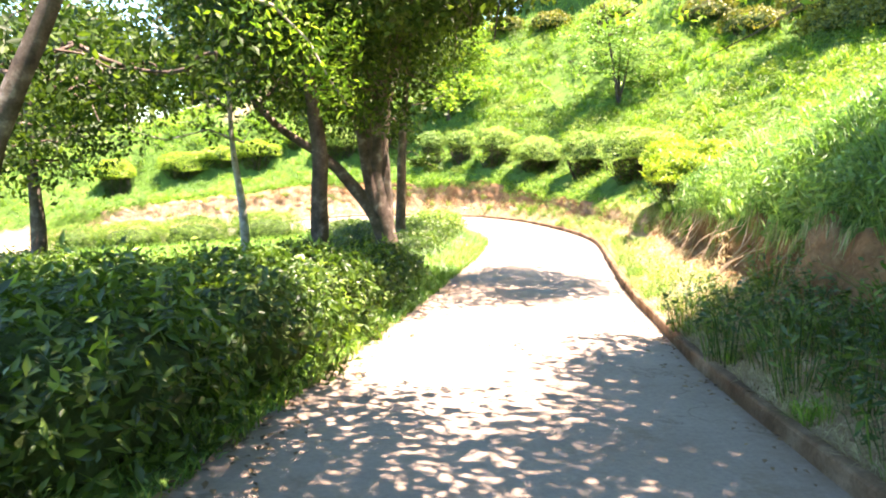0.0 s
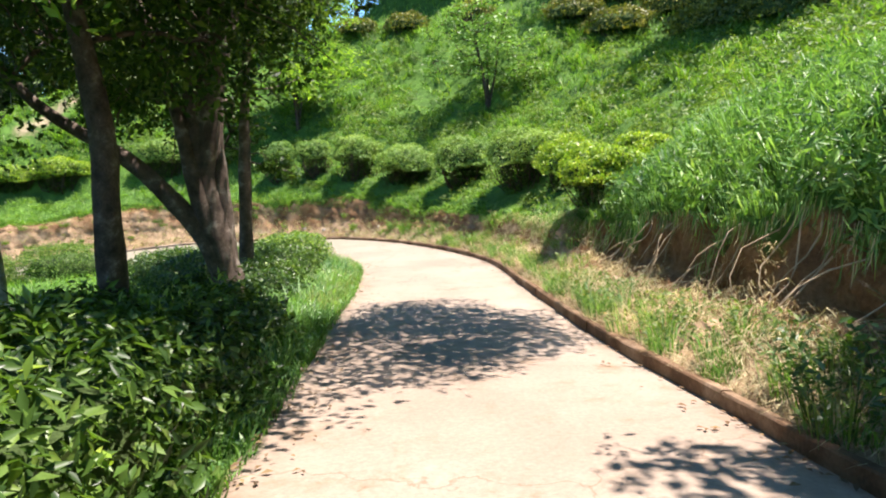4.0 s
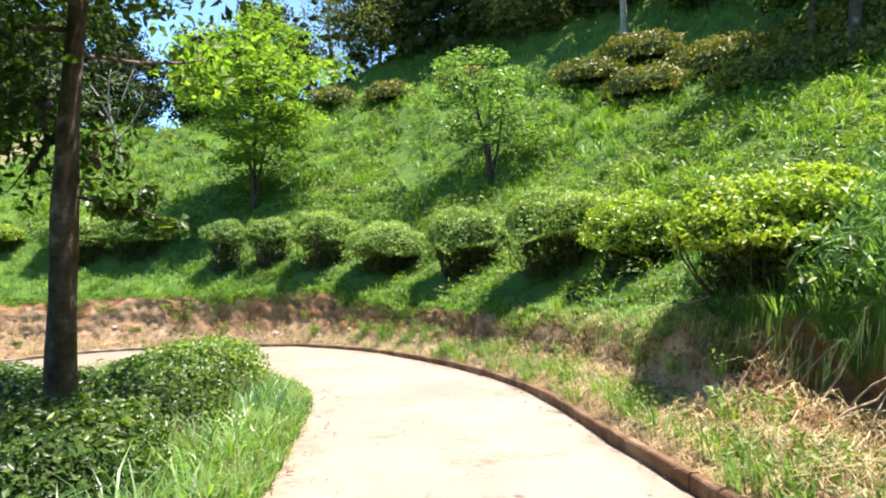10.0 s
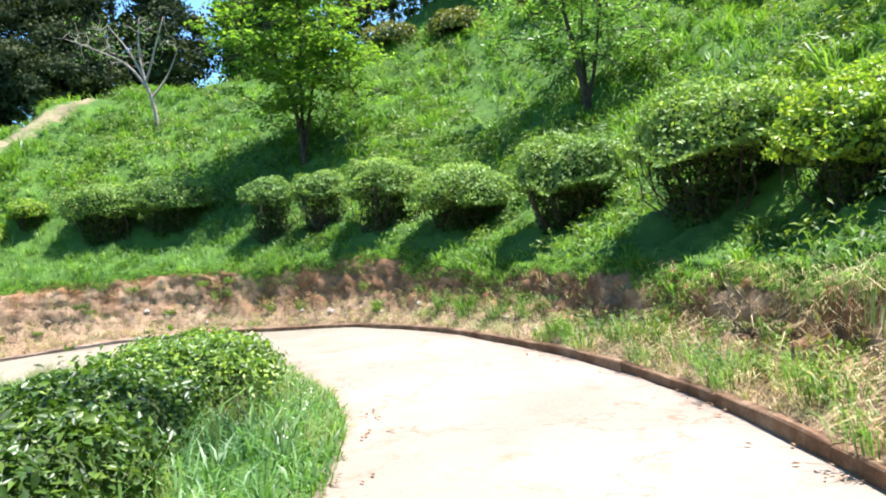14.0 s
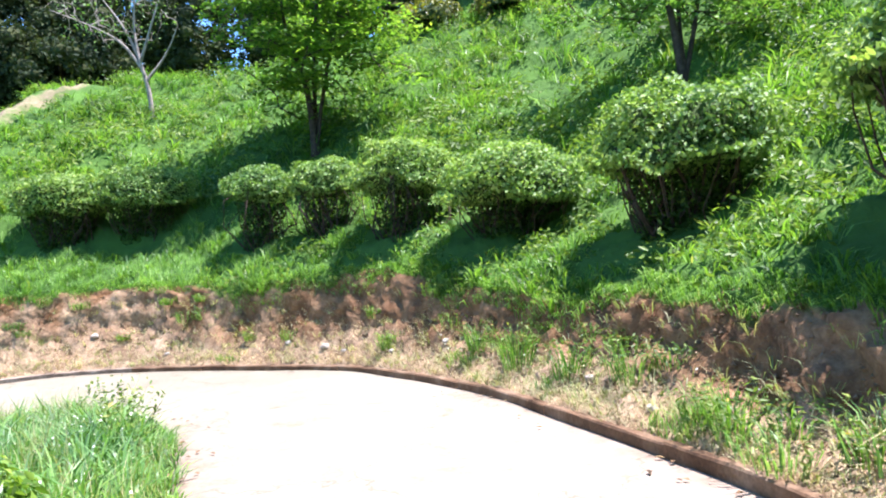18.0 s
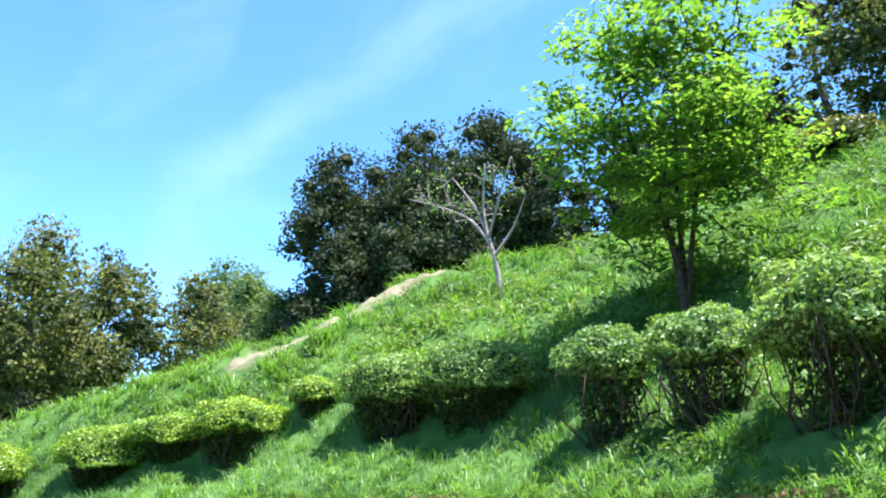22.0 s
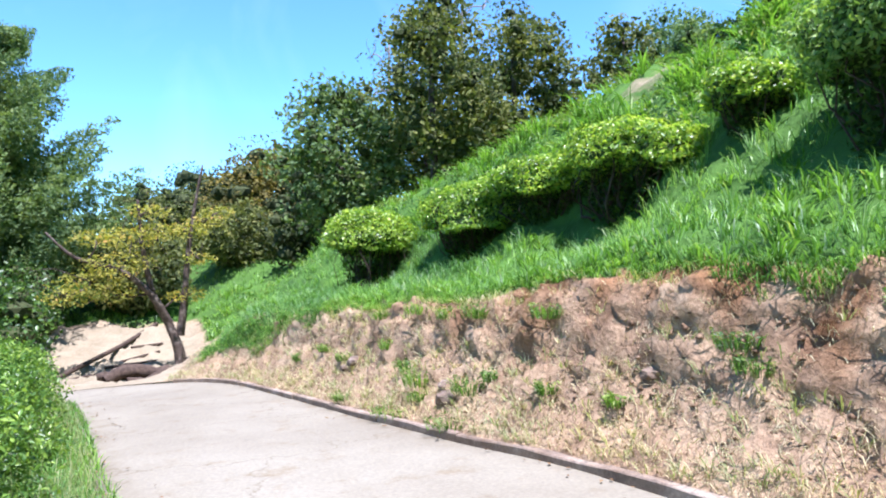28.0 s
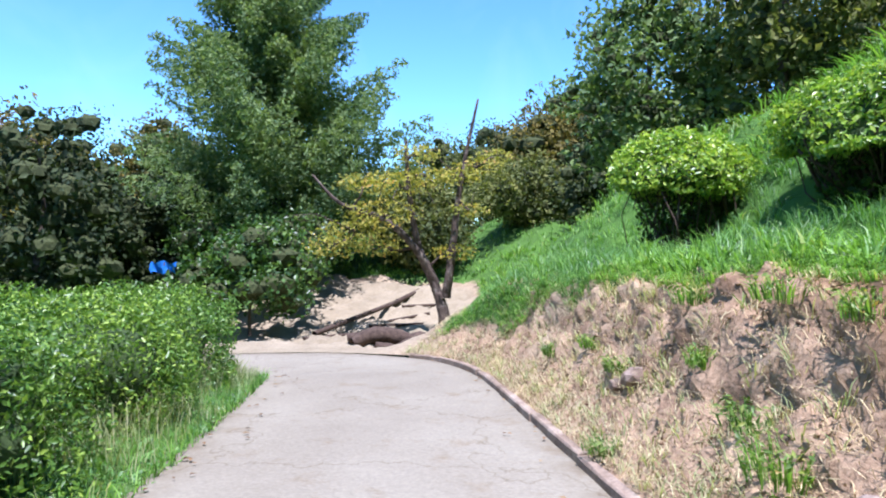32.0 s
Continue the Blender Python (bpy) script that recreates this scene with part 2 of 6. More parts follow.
M_CLOD = rough_mat("crumbling_earth", 2.5, [(0.3, (0.09, 0.055, 0.032)), (0.5, (0.19, 0.123, 0.07)), (0.7, (0.32, 0.225, 0.138))], 0.95, 30.0, 0.01)
M_STEM = rough_mat("brown_stem", 9.0, [(0.3, (0.04, 0.027, 0.019)), (0.7, (0.11, 0.078, 0.056))], 0.9, 60.0, 0.005)
M_KERB = rough_mat("soil_stained_kerb_concrete", 2.2, [(0.3, (0.085, 0.047, 0.024)), (0.5, (0.17, 0.102, 0.056)), (0.72, (0.29, 0.205, 0.13))], 0.92, 34.0, 0.012)
M_KERB_GREY = rough_mat("weathered_kerb_concrete", 2.2, [(0.3, (0.16, 0.115, 0.078)), (0.5, (0.27, 0.207, 0.15)), (0.72, (0.42, 0.35, 0.27))], 0.92, 34.0, 0.012)
M_STONE = rough_mat("pale_stone", 9.0, [(0.3, (0.3, 0.27, 0.22)), (0.7, (0.48, 0.44, 0.38))], 0.9, 60.0, 0.01)
M_ROCK = rough_mat("earthy_grey_rock", 6.0, [(0.3, (0.13, 0.09, 0.06)), (0.55, (0.22, 0.165, 0.12)), (0.75, (0.34, 0.29, 0.235))], 0.9, 40.0, 0.012)
M_TARP = rough_mat("blue_tarpaulin", 4.0, [(0.3, (0.02, 0.13, 0.5)), (0.7, (0.04, 0.24, 0.75))], 0.5, 20.0, 0.01)
M_FARGROUND = rough_mat("woodland_floor", 0.3, [(0.3, (0.03, 0.045, 0.015)), (0.7, (0.07, 0.1, 0.03))], 0.95, 6.0, 0.05)
# colour of the bush cores: inner shade painted as a dark tone
M_INNER = rough_mat("bush_inner_shade", 9.0, [(0.3, (0.035, 0.06, 0.018)), (0.7, (0.075, 0.12, 0.035))], 0.95, 45.0, 0.03)
# colour of the crown cores: shade inside the clumps painted dark
M_CORE = rough_mat("crown_inner_shade", 8.0, [(0.3, (0.03, 0.04, 0.014)), (0.7, (0.07, 0.085, 0.03))], 0.95, 40.0, 0.03)


def path_material():
    m, nt, bsdf, out = material("pale_path_concrete")
    col = ramp(nt, noise_fac(nt, 0.45, 5.0), [(0.3, (0.25, 0.197, 0.146)), (0.5, (0.297, 0.239, 0.18)), (0.7, (0.335, 0.276, 0.212))])
    fine = noise_fac(nt, 26.0, 5.0, 0.75)
    col = mix(nt, 1.0, col, ramp(nt, fine, [(0.3, (0.8, 0.79, 0.78)), (0.7, (1.14, 1.14, 1.14))]), "MULTIPLY")
    stain = ramp(nt, noise_fac(nt, 2.1, 6.0, 0.7), [(0.55, (0, 0, 0)), (0.75, (1, 1, 1))])
    col = mix(nt, stain, col, mix(nt, 1.0, col, (0.78, 0.68, 0.56), "MULTIPLY"))
    # trodden earth washed along both margins; warm tree shade painted over the start
    at = nt.nodes.new("ShaderNodeAttribute")
    at.attribute_name = "dirt_shade"
    mul = nt.nodes.new("ShaderNodeMath")
    mul.operation = "MULTIPLY"
    nt.links.new(at.outputs["Fac"], mul.inputs[0])
    nt.links.new(ramp(nt, noise_fac(nt, 3.3, 6.0, 0.7), [(0.38, (0.1, 0.1, 0.1)), (0.62, (1, 1, 1))]), mul.inputs[1])
    col = mix(nt, mul.outputs[0], col, (0.2, 0.145, 0.095))
    # darker, greyer tone towards the lower end of the path
    greyer = nt.nodes.new("ShaderNodeAttribute")
    greyer.attribute_name = "lower_grey"
    col = mix(nt, greyer.outputs["Fac"], col, mix(nt, 1.0, col, (0.77, 0.87, 0.83), "MULTIPLY"))
    # hairline cracks
    geo = nt.nodes.new("ShaderNodeNewGeometry")
    vor = nt.nodes.new("ShaderNodeTexVoronoi")
    vor.feature = "DISTANCE_TO_EDGE"
    vor.inputs["Scale"].default_value = 0.33
    wv = nt.nodes.new("ShaderNodeVectorMath")
    wv.operation = "ADD"
    nn = nt.nodes.new("ShaderNodeTexNoise")
    nn.inputs["Scale"].default_value, nn.inputs["Detail"].default_value = 2.5, 5.0
    nt.links.new(geo.outputs["Position"], nn.inputs["Vector"])
    nt.links.new(geo.outputs["Position"], wv.inputs[0])
    nt.links.new(nn.outputs["Color"], wv.inputs[1])
    nt.links.new(wv.outputs[0], vor.inputs["Vector"])
    crack = ramp(nt, vor.outputs["Distance"], [(0.0, (0.7, 0.66, 0.6)), (0.006, (1, 1, 1))])
    col = mix(nt, 1.0, col, crack, "MULTIPLY")
    nt.links.new(col, bsdf.inputs["Base Color"])
    bsdf.inputs["Roughness"].default_value = 0.88
    bsdf.inputs["Specular IOR Level"].default_value = 0.25
    bump(nt, bsdf, fine, 0.4, 0.006)
    return m


def ground_material():
    """Grass turf over soil; the attribute 'bare' says where the turf is gone."""
    m, nt, bsdf, out = material("turf_and_soil")
    turf = ramp(nt, noise_fac(nt, 1.1, 5.0), [(0.3, (0.04, 0.09, 0.018)), (0.7, (0.085, 0.18, 0.028))])
    soil = ramp(nt, noise_fac(nt, 1.7, 8.0, 0.7), [(0.26, (0.16, 0.1, 0.06)), (0.4, (0.28, 0.19, 0.115)), (0.55, (0.41, 0.295, 0.18)), (0.72, (0.5, 0.395, 0.255))])
    fine = noise_fac(nt, 17.0, 7.0, 0.75)
    soil = mix(nt, 1.0, soil, ramp(nt, fine, [(0.3, (0.62, 0.58, 0.54)), (0.7, (1.3, 1.3, 1.28))]), "MULTIPLY")
    sandy = nt.nodes.new("ShaderNodeAttribute")
    sandy.attribute_name = "sandy"
    sand = ramp(nt, noise_fac(nt, 0.9, 7.0, 0.7), [(0.3, (0.21, 0.175, 0.11)), (0.7, (0.34, 0.29, 0.195))])
    sand = mix(nt, 1.0, sand, ramp(nt, fine, [(0.3, (0.75, 0.74, 0.7)), (0.7, (1.15, 1.15, 1.15))]), "MULTIPLY")
    # darker soil under the lip: damp topsoil plus the overhang's shade painted in
    topsoil_shade_attr = nt.nodes.new("ShaderNodeAttribute")
    topsoil_shade_attr.attribute_name = "topsoil_shade"
    soil = mix(nt, topsoil_shade_attr.outputs["Fac"], soil, mix(nt, 1.0, soil, (0.62, 0.48, 0.37), "MULTIPLY"))
    soil = mix(nt, sandy.outputs["Fac"], soil, sand)
    at = nt.nodes.new("ShaderNodeAttribute")
    at.attribute_name = "bare"
    add = nt.nodes.new("ShaderNodeMath")
    add.operation = "ADD"
    nt.links.new(at.outputs["Fac"], add.inputs[0])
    sc = nt.nodes.new("ShaderNodeMath")
    sc.operation, sc.inputs[1].default_value = "MULTIPLY", 0.5
    nt.links.new(noise_fac(nt, 6.0, 4.0), sc.inputs[0])
    nt.links.new(sc.outputs[0], add.inputs[1])
    f = ramp(nt, add.outputs[0], [(0.6, (0, 0, 0)), (0.85, (1, 1, 1))])
    nt.links.new(mix(nt, f, turf, soil), bsdf.inputs["Base Color"])
    bsdf.inputs["Roughness"].default_value = 0.95
    bsdf.inputs["Specular IOR Level"].default_value = 0.15
    rough_h = nt.nodes.new("ShaderNodeMath")
    rough_h.operation = "MULTIPLY_ADD"
    rough_h.inputs[1].default_value = 0.35
    nt.links.new(fine, rough_h.inputs[0])
    nt.links.new(noise_fac(nt, 6.5, 5.0, 0.65), rough_h.inputs[2])
    bump(nt, bsdf, rough_h.outputs[0], 0.9, 0.05)
    return m


M_PATH, M_GROUND = path_material(), ground_material()


# ---- mesh helpers ----
def mesh_np(name, verts, faces, mat, smooth=False):
    """A mesh from an array of vertices and one array of equal-sized faces."""
    verts, faces = np.asarray(verts, np.float32), np.asarray(faces, np.int32)
    me = bpy.data.meshes.new(name)
    n, k = faces.shape
    me.vertices.add(len(verts))
    me.vertices.foreach_set("co", verts.ravel())
    me.loops.add(n * k)
    me.loops.foreach_set("vertex_index", faces.ravel())
    me.polygons.add(n)
    me.polygons.foreach_set("loop_start", np.arange(n, dtype=np.int32) * k)
    if smooth:
        me.polygons.foreach_set("use_smooth", np.ones(n, bool))
    me.update(calc_edges=True)
    me.materials.append(mat)
    return me


def thing(name, label, category, group="", kind="", at=(0, 0, 0)):
    ob = tagged(new(name), label, category, group, kind)
    ob.location = at
    return ob


def part(name, me, parent, label=""):
    """A mesh in world places as a part of its thing or part."""
    ob = new(name, me)
    ob.parent = parent
    origin = Vector((0, 0, 0))
    p = parent
    while p is not None:
        origin += p.location
        p = p.parent
    me.transform(Matrix.Translation(-origin))
    return tagged(ob, label) if label else ob


def lump(p, scale, octaves=3):
    return noise.fractal(Vector(p) * scale, 1.0, 2.0, octaves)


def unit(v):
    return v / np.maximum(np.linalg.norm(v, axis=-1, keepdims=True), 1e-9)


def leaf_arrays(pos, axis, side, length, width, fold=0.25):
    """One folded leaf of two triangles at each place."""
    n = len(pos)
    up = np.cross(axis, side)
    L, W = length[:, None], width[:, None]
    base, tip = pos, pos + axis * L
    mid = pos + axis * L * 0.45
    lft, rgt = mid + side * W * 0.5 + up * W * fold, mid - side * W * 0.5 + up * W * fold
    v = np.stack([base, lft, tip, rgt], 1).reshape(-1, 3)
    i = np.arange(n)[:, None] * 4
    f = np.concatenate([i + [0, 1, 2], i + [0, 2, 3]], 1).reshape(-1, 3)
    # two triangles share base and tip, so each leaf is one island
    return v, f


def leaves(name, pos, out, size, mat, spread=0.8, ratio=0.45, droop=0.0):
    """Leaves whose faces look outwards, more or less."""
    n = len(pos)
    face = unit(out * (1 - spread) + unit(RNG.normal(size=(n, 3))) * spread + [0, 0, 0.15])
    axis = np.cross(face, unit(RNG.normal(size=(n, 3))))
    axis[:, 2] -= droop
    axis = unit(axis)
    side = unit(np.cross(face, axis))
    length = size * RNG.uniform(0.6, 1.35, n)
    v, f = leaf_arrays(pos - axis * (length * 0.5)[:, None], axis, side, length, length * ratio)
    return mesh_np(name, v, f, mat)


def blades(name, root, height, width, lean, mat, heading=None, curl=0.5):
    """Bent grass blades: three triangles each."""
    n = len(root)
    a = RNG.uniform(0, 2 * math.pi, n) if heading is None else heading
    way = np.c_[np.cos(a), np.sin(a), np.zeros(n)]
    face = a + math.pi / 2 + RNG.normal(0, 0.6, n)
    side = np.c_[np.cos(face), np.sin(face), np.zeros(n)] * (width / 2)[:, None]
    H, K = height[:, None], lean[:, None]
    up = np.array([0, 0, 1.0])
    mid = root + up * H * 0.58 + way * H * K * 0.32
    tip = root + up * H * (1 - curl * K * 0.45) + way * H * K
    v = np.stack([root - side * 0.8, root + side * 0.8, mid - side, mid + side, tip], 1).reshape(-1, 3)
    i = np.arange(n)[:, None] * 5
    f = np.concatenate([i + [0, 1, 3], i + [0, 3, 2], i + [2, 3, 4]], 1).reshape(-1, 3)
    return mesh_np(name, v, f, mat)


def tube(points, radii, sides=8, rough=0.0, seed=0.0):
    """Vertices and quads of a round limb through the points."""
    P = np.array(points, float)
    R = np.array(radii, float)
    T = unit(np.gradient(P, axis=0))
    ref = np.array([0.0, 0.0, 1.0]) if abs(T[0][2]) < 0.8 else np.array([1.0, 0.0, 0.0])
    v = []
    for i in range(len(P)):
        a = unit(np.cross(T[i], ref))
        b = np.cross(T[i], a)
        for k in range(sides):
            w = 2 * math.pi * k / sides
            r = R[i] * (1 + rough * lump((k * 1.7 + seed, i * 0.6, seed), 1.0, 2))
            v.append(P[i] + (a * math.cos(w) + b * math.sin(w)) * r)
    f = [(i * sides + k, i * sides + (k + 1) % sides, (i + 1) * sides + (k + 1) % sides, (i + 1) * sides + k) for i in range(len(P) - 1) for k in range(sides)]
    v.append(P[-1] + T[-1] * R[-1] * 0.5)
    n = len(v) - 1
    f += [((len(P) - 1) * sides + k, (len(P) - 1) * sides + (k + 1) % sides, n, n) for k in range(sides)]
    return np.array(v), f


def mesh_py(name, v, f, mat, smooth=True):
    me = bpy.data.meshes.new(name)
    me.from_pydata([tuple(p) for p in v], [], [tuple(dict.fromkeys(q)) for q in f])
    me.materials.append(mat)
    if smooth:
        me.polygons.foreach_set("use_smooth", np.ones(len(me.polygons), bool))
    me.update()
    return me


def tubes(name, lines, mat, sides=6, rough=0.15):
    vs, fs, o = [], [], 0
    for k, (pts, rad) in enumerate(lines):
        v, f = tube(pts, rad, sides, rough, k * 3.1)
        vs.append(v)
        fs += [tuple(i + o for i in q) for q in f]
        o += len(v)
    return mesh_py(name, np.concatenate(vs), fs, mat)


def wander(a, b, n=6, amp=0.1, sag=0.0):
    a, b = np.array(a, float), np.array(b, float)
    L = np.linalg.norm(b - a)
    out = []
    off = RNG.normal(0, amp * L, 3)
    off2 = RNG.normal(0, amp * L * 0.6, 3)
    for u in np.linspace(0, 1, n):
        p = a + (b - a) * u + off * math.sin(math.pi * u) + off2 * math.sin(2 * math.pi * u)
        p[2] += sag * math.sin(math.pi * u) * L
        out.append(p)
    return out


# ---- plan: the path, its kerb and the hill ----
KERB_PTS = np.array([(0.9, -30), (1.3, -12), (1.75, -2), (2.1, 3), (2.45, 6.5), (2.8, 9), (3.15, 11.5), (3.55, 14), (4.1, 17.2), (4.55, 20.2), (4.62, 22.3), (4.34, 24.25), (3.79, 26.22), (3.2, 28.3), (2.2, 30.3), (1.2, 31.8), (-0.3, 32.97), (-2.05, 33.95), (-4.1, 34.66), (-6.6, 34.66), (-9, 34.29), (-12, 34.03), (-15, 33.81), (-17.4, 33.5), (-19, 32.7), (-20.3, 31), (-21, 28.5), (-21.4, 24), (-22, 12), (-23, -10)])


def spline(P, n=12):
    out = []
    for i in range(len(P) - 1):
        a, b, c, d = P[max(i - 1, 0)], P[i], P[i + 1], P[min(i + 2, len(P) - 1)]
        for u in np.arange(n) / n:
            out.append(0.5 * (2 * b + (c - a) * u + (2 * a - 5 * b + 4 * c - d) * u * u + (3 * b - a - 3 * c + d) * u ** 3))
    out.append(P[-1])
    return np.array(out)


KC = spline(KERB_PTS)
KS = np.r_[0, np.cumsum(np.linalg.norm(np.diff(KC, axis=0), axis=1))]
KT = unit(np.gradient(KC, axis=0))
KN = np.c_[KT[:, 1], -KT[:, 0]]
S_END = 84.2
Z_S, Z_V = [0, 28, 36.5, 41.6, 47.4, 52.5, 56.6, 61, 64.7, 69, 73.9, 79.9, 84.2, 90, 120], [3.6, 0.27, -1.0, -1.63, -2.2, -2.58, -2.8, -3.12, -3.42, -3.66, -4.0, -4.5, -4.85, -5.3, -6.6]
W_S, W_V = [0, 28, 33, 38, 46, 52, 56, 60, 66, 69.5, 73, 78, 84, 90, 120], [3.6, 3.6, 3.55, 3.35, 3.25, 3.35, 3.3, 3.5, 3.58, 3.6, 3.25, 3.12, 3.1, 3.0, 3.0]


def z_path(s):
    return np.interp(s, Z_S, Z_V)


def w_path(s):
    return np.interp(s, W_S, W_V)


def kerb_xy(s, d=0.0):
    s = np.asarray(s, float)
    x, y = np.interp(s, KS, KC[:, 0]), np.interp(s, KS, KC[:, 1])
    nx, ny = np.interp(s, KS, KN[:, 0]), np.interp(s, KS, KN[:, 1])
    return x + nx * d, y + ny * d


def station(x, y):
    """Distance along the kerb, and away from it (outwards positive)."""
    x, y = np.atleast_1d(x), np.atleast_1d(y)
    s, d = np.zeros(len(x)), np.zeros(len(x))
    for a in range(0, len(x), 20000):
        X, Y = x[a:a + 20000, None], y[a:a + 20000, None]
        q = (X - KC[None, :, 0]) ** 2 + (Y - KC[None, :, 1]) ** 2
        i = q.argmin(1)
        v = np.c_[X[:, 0], Y[:, 0]] - KC[i]
        s[a:a + 20000] = KS[i] + (v * KT[i]).sum(1)
        d[a:a + 20000] = np.sqrt(q.min(1)) * np.sign((v * KN[i]).sum(1))
    return s, d


D_P = [0, 0.12, 0.4, 0.7, 0.85, 1.0, 1.15, 1.3, 1.5, 2.2, 2.8, 4.5, 6.5, 8.6, 10.5, 13, 15, 17.5, 21, 30, 70]
H_MID = [0.0, 0.1, 0.22, 0.42, 0.58, 0.92, 1.04, 1.15, 1.28, 1.62, 1.95, 3.05, 4.3, 5.5, 6.4, 7.35, 8.6, 9.6, 11.5, 17.0, 21.0]
H_NORTH = [0.0, 0.1, 0.36, 0.75, 1.15, 1.45, 1.56, 1.66, 1.8, 2.15, 2.45, 3.8, 5.45, 6.5, 7.8, 9.6, 10.8, 12.0, 13.0, 13.0, 10.0]
H_REED = [0.0, 0.1, 0.2, 0.32, 0.38, 0.44, 0.5, 0.62, 1.3, 1.95, 2.4, 3.35, 4.4, 5.5, 6.4, 7.35, 8.6, 9.6, 11.5, 17.0, 21.0]
CREST_S, CREST_H = [0, 62.5, 64.5, 66, 67, 68, 69.6, 71, 72.5, 74.5, 77, 79.3, 81.6, 83, 85, 130], [40, 40, 19, 14.5, 11.8, 10, 8.8, 9.1, 8.6, 7.6, 6.7, 5.9, 5.2, 4.6, 3.6, 3.0]


def smooth(x, a, b):
    u = np.clip((x - a) / (b - a), 0, 1)
    return u * u * (3 - 2 * u)


def hill_height(s, d):
    """Height above the path's level at that station."""
    mid, north = np.interp(d, D_P, H_MID), np.interp(d, D_P, H_NORTH)
    reed = np.interp(d + (0.13 * np.sin(1.9 * s) + 0.08 * np.sin(4.7 * s + 1)) * smooth(d, 0.7, 1.2), D_P, H_REED)
    kn = smooth(s, 57.5, 63)
    kr = 1 - smooth(s, 45, 49)
    h = mid * (1 - kn) + north * kn
    h = h * (1 - kr) + reed * kr
    h = h - 0.8 * np.exp(-((d - 7.4) / 2.5) ** 2 - ((s - 61.0) / 3.4) ** 2)
    # shelf under the small bushes, hollow below the last bush, grassy spur by the earth scar
    h = h + 0.15 * np.exp(-((d - 2.0) / 0.75) ** 2) * smooth(s, 61, 62.5) * (1 - smooth(s, 66, 67.2))
    h = h - 0.75 * np.exp(-((d - 3.2) / 1.5) ** 2) * smooth(s, 71.3, 74.5) * (1 - smooth(s, 82.5, 86))
    h = h + 0.3 * np.exp(-((s - 48.0) / 0.8) ** 2 - ((d - 1.35) / 0.45) ** 2)
    c = np.interp(s, CREST_S, CREST_H)
    k = 0.6
    top = c - 0.06 * np.maximum(d - 16, 0) + 0.42 * np.clip(d - 16.4, 0, 9) * smooth(s, 42, 46) * (1 - smooth(s, 57, 62))
    h = h + 4.5 * smooth(d, 16.4, 24)
    h = np.where(d > 3, -k * np.log(np.exp(-np.clip(h / k, -50, 50)) + np.exp(-np.clip(top / k, -50, 50))), h)
    return h


SAND_X, SAND_Z = [-60, -45, -38, -34, -30, -26, -22, -19], [-3.0, -3.2, -3.8, -4.6, -5.25, -5.65, -5.2, -4.87]
CAP_X, CAP_H = [-60, -40, -30, -25, -22, -19, -15], [2.0, 2.0, 2.3, 2.8, 3.3, 4.3, 5.4]


def hill_base(s, d, x, y):
    """Height of hill, bank and the sandy junction beyond the kerb's end."""
    z = z_path(s) + hill_height(s, d)
    sand = np.interp(x, SAND_X, SAND_Z)
    cap = np.interp(x, CAP_X, CAP_H)
    toe = 33.9 - 0.06 * (x + 22)
    rise = np.clip(0.95 * (y - toe), 0, None)
    rise = np.minimum(rise, cap * (1 - np.exp(-rise / np.maximum(cap, 0.1))))
    low = 1 - smooth(y, 18, 30)
    side = sand * (1 - low) + (z_path(s) - 0.05 * d) * low
    e = smooth(s, 82.2, 86.0)
    near = smooth(d, 0.0, 2.0)
    west = np.where(s > 83.5, (z_path(s)) * (1 - near) + (side + rise) * near, side + rise)
    return z * (1 - e) + west * e


def relief(x, y, scale, seed=0.0, octaves=3):
    return np.array([noise.fractal(Vector((a * scale, b * scale, seed)), 1.0, 2.0, octaves) for a, b in zip(x, y)])


def crest_track(x, y):
    """1 on the worn sandy track that climbs to the crest."""
    ax, ay, bx, by = -12.0, 40.6, -8.6, 46.8
    u = np.clip(((x - ax) * (bx - ax) + (y - ay) * (by - ay)) / ((bx - ax) ** 2 + (by - ay) ** 2), 0, 1)
    gap = np.hypot(x - ax - u * (bx - ax), y - ay - u * (by - ay))
    return np.exp(-(gap / 1.0) ** 2)


HS = np.r_[np.arange(0, 28, 1.0), np.arange(28, 86, 0.11), np.arange(86, 90, 0.2), np.arange(90, 124, 1.0)]
HD = np.r_[np.arange(0.09, 0.62, 0.07), np.arange(0.65, 1.2, 0.035), np.arange(1.22, 1.8, 0.045), np.arange(1.8, 3.0, 0.12), np.arange(3.0, 15, 0.25), np.arange(15, 30, 1.2), np.arange(30, 75, 5.0)]
EDGE_S, EDGE_D = [0, 45, 49, 57, 60, 66, 70, 75, 78, 81, 84, 130], [1.5, 1.5, 1.0, 1.05, 0.95, 0.95, 1.15, 1.3, 1.1, 0.9, 0.6, 0.5]
SS, DD = np.meshgrid(HS, HD, indexing="ij")
hs, hd = SS.ravel(), DD.ravel()
hx, hy = kerb_xy(hs, hd)
lumps = relief(hx, hy, 0.55, 3.0)
clods = relief(hx, hy, 2.6, 9.0, 5) + 0.5 * np.abs(relief(hx, hy, 6.5, 19.0, 3))
bank = smooth(hd, 0.25, 0.7) * (1 - smooth(hd, 1.7, 2.3))
BANK_EDGE = np.interp(hs, EDGE_S, EDGE_D) + 0.3 * relief(hs, hs * 0, 0.6, 4.0)
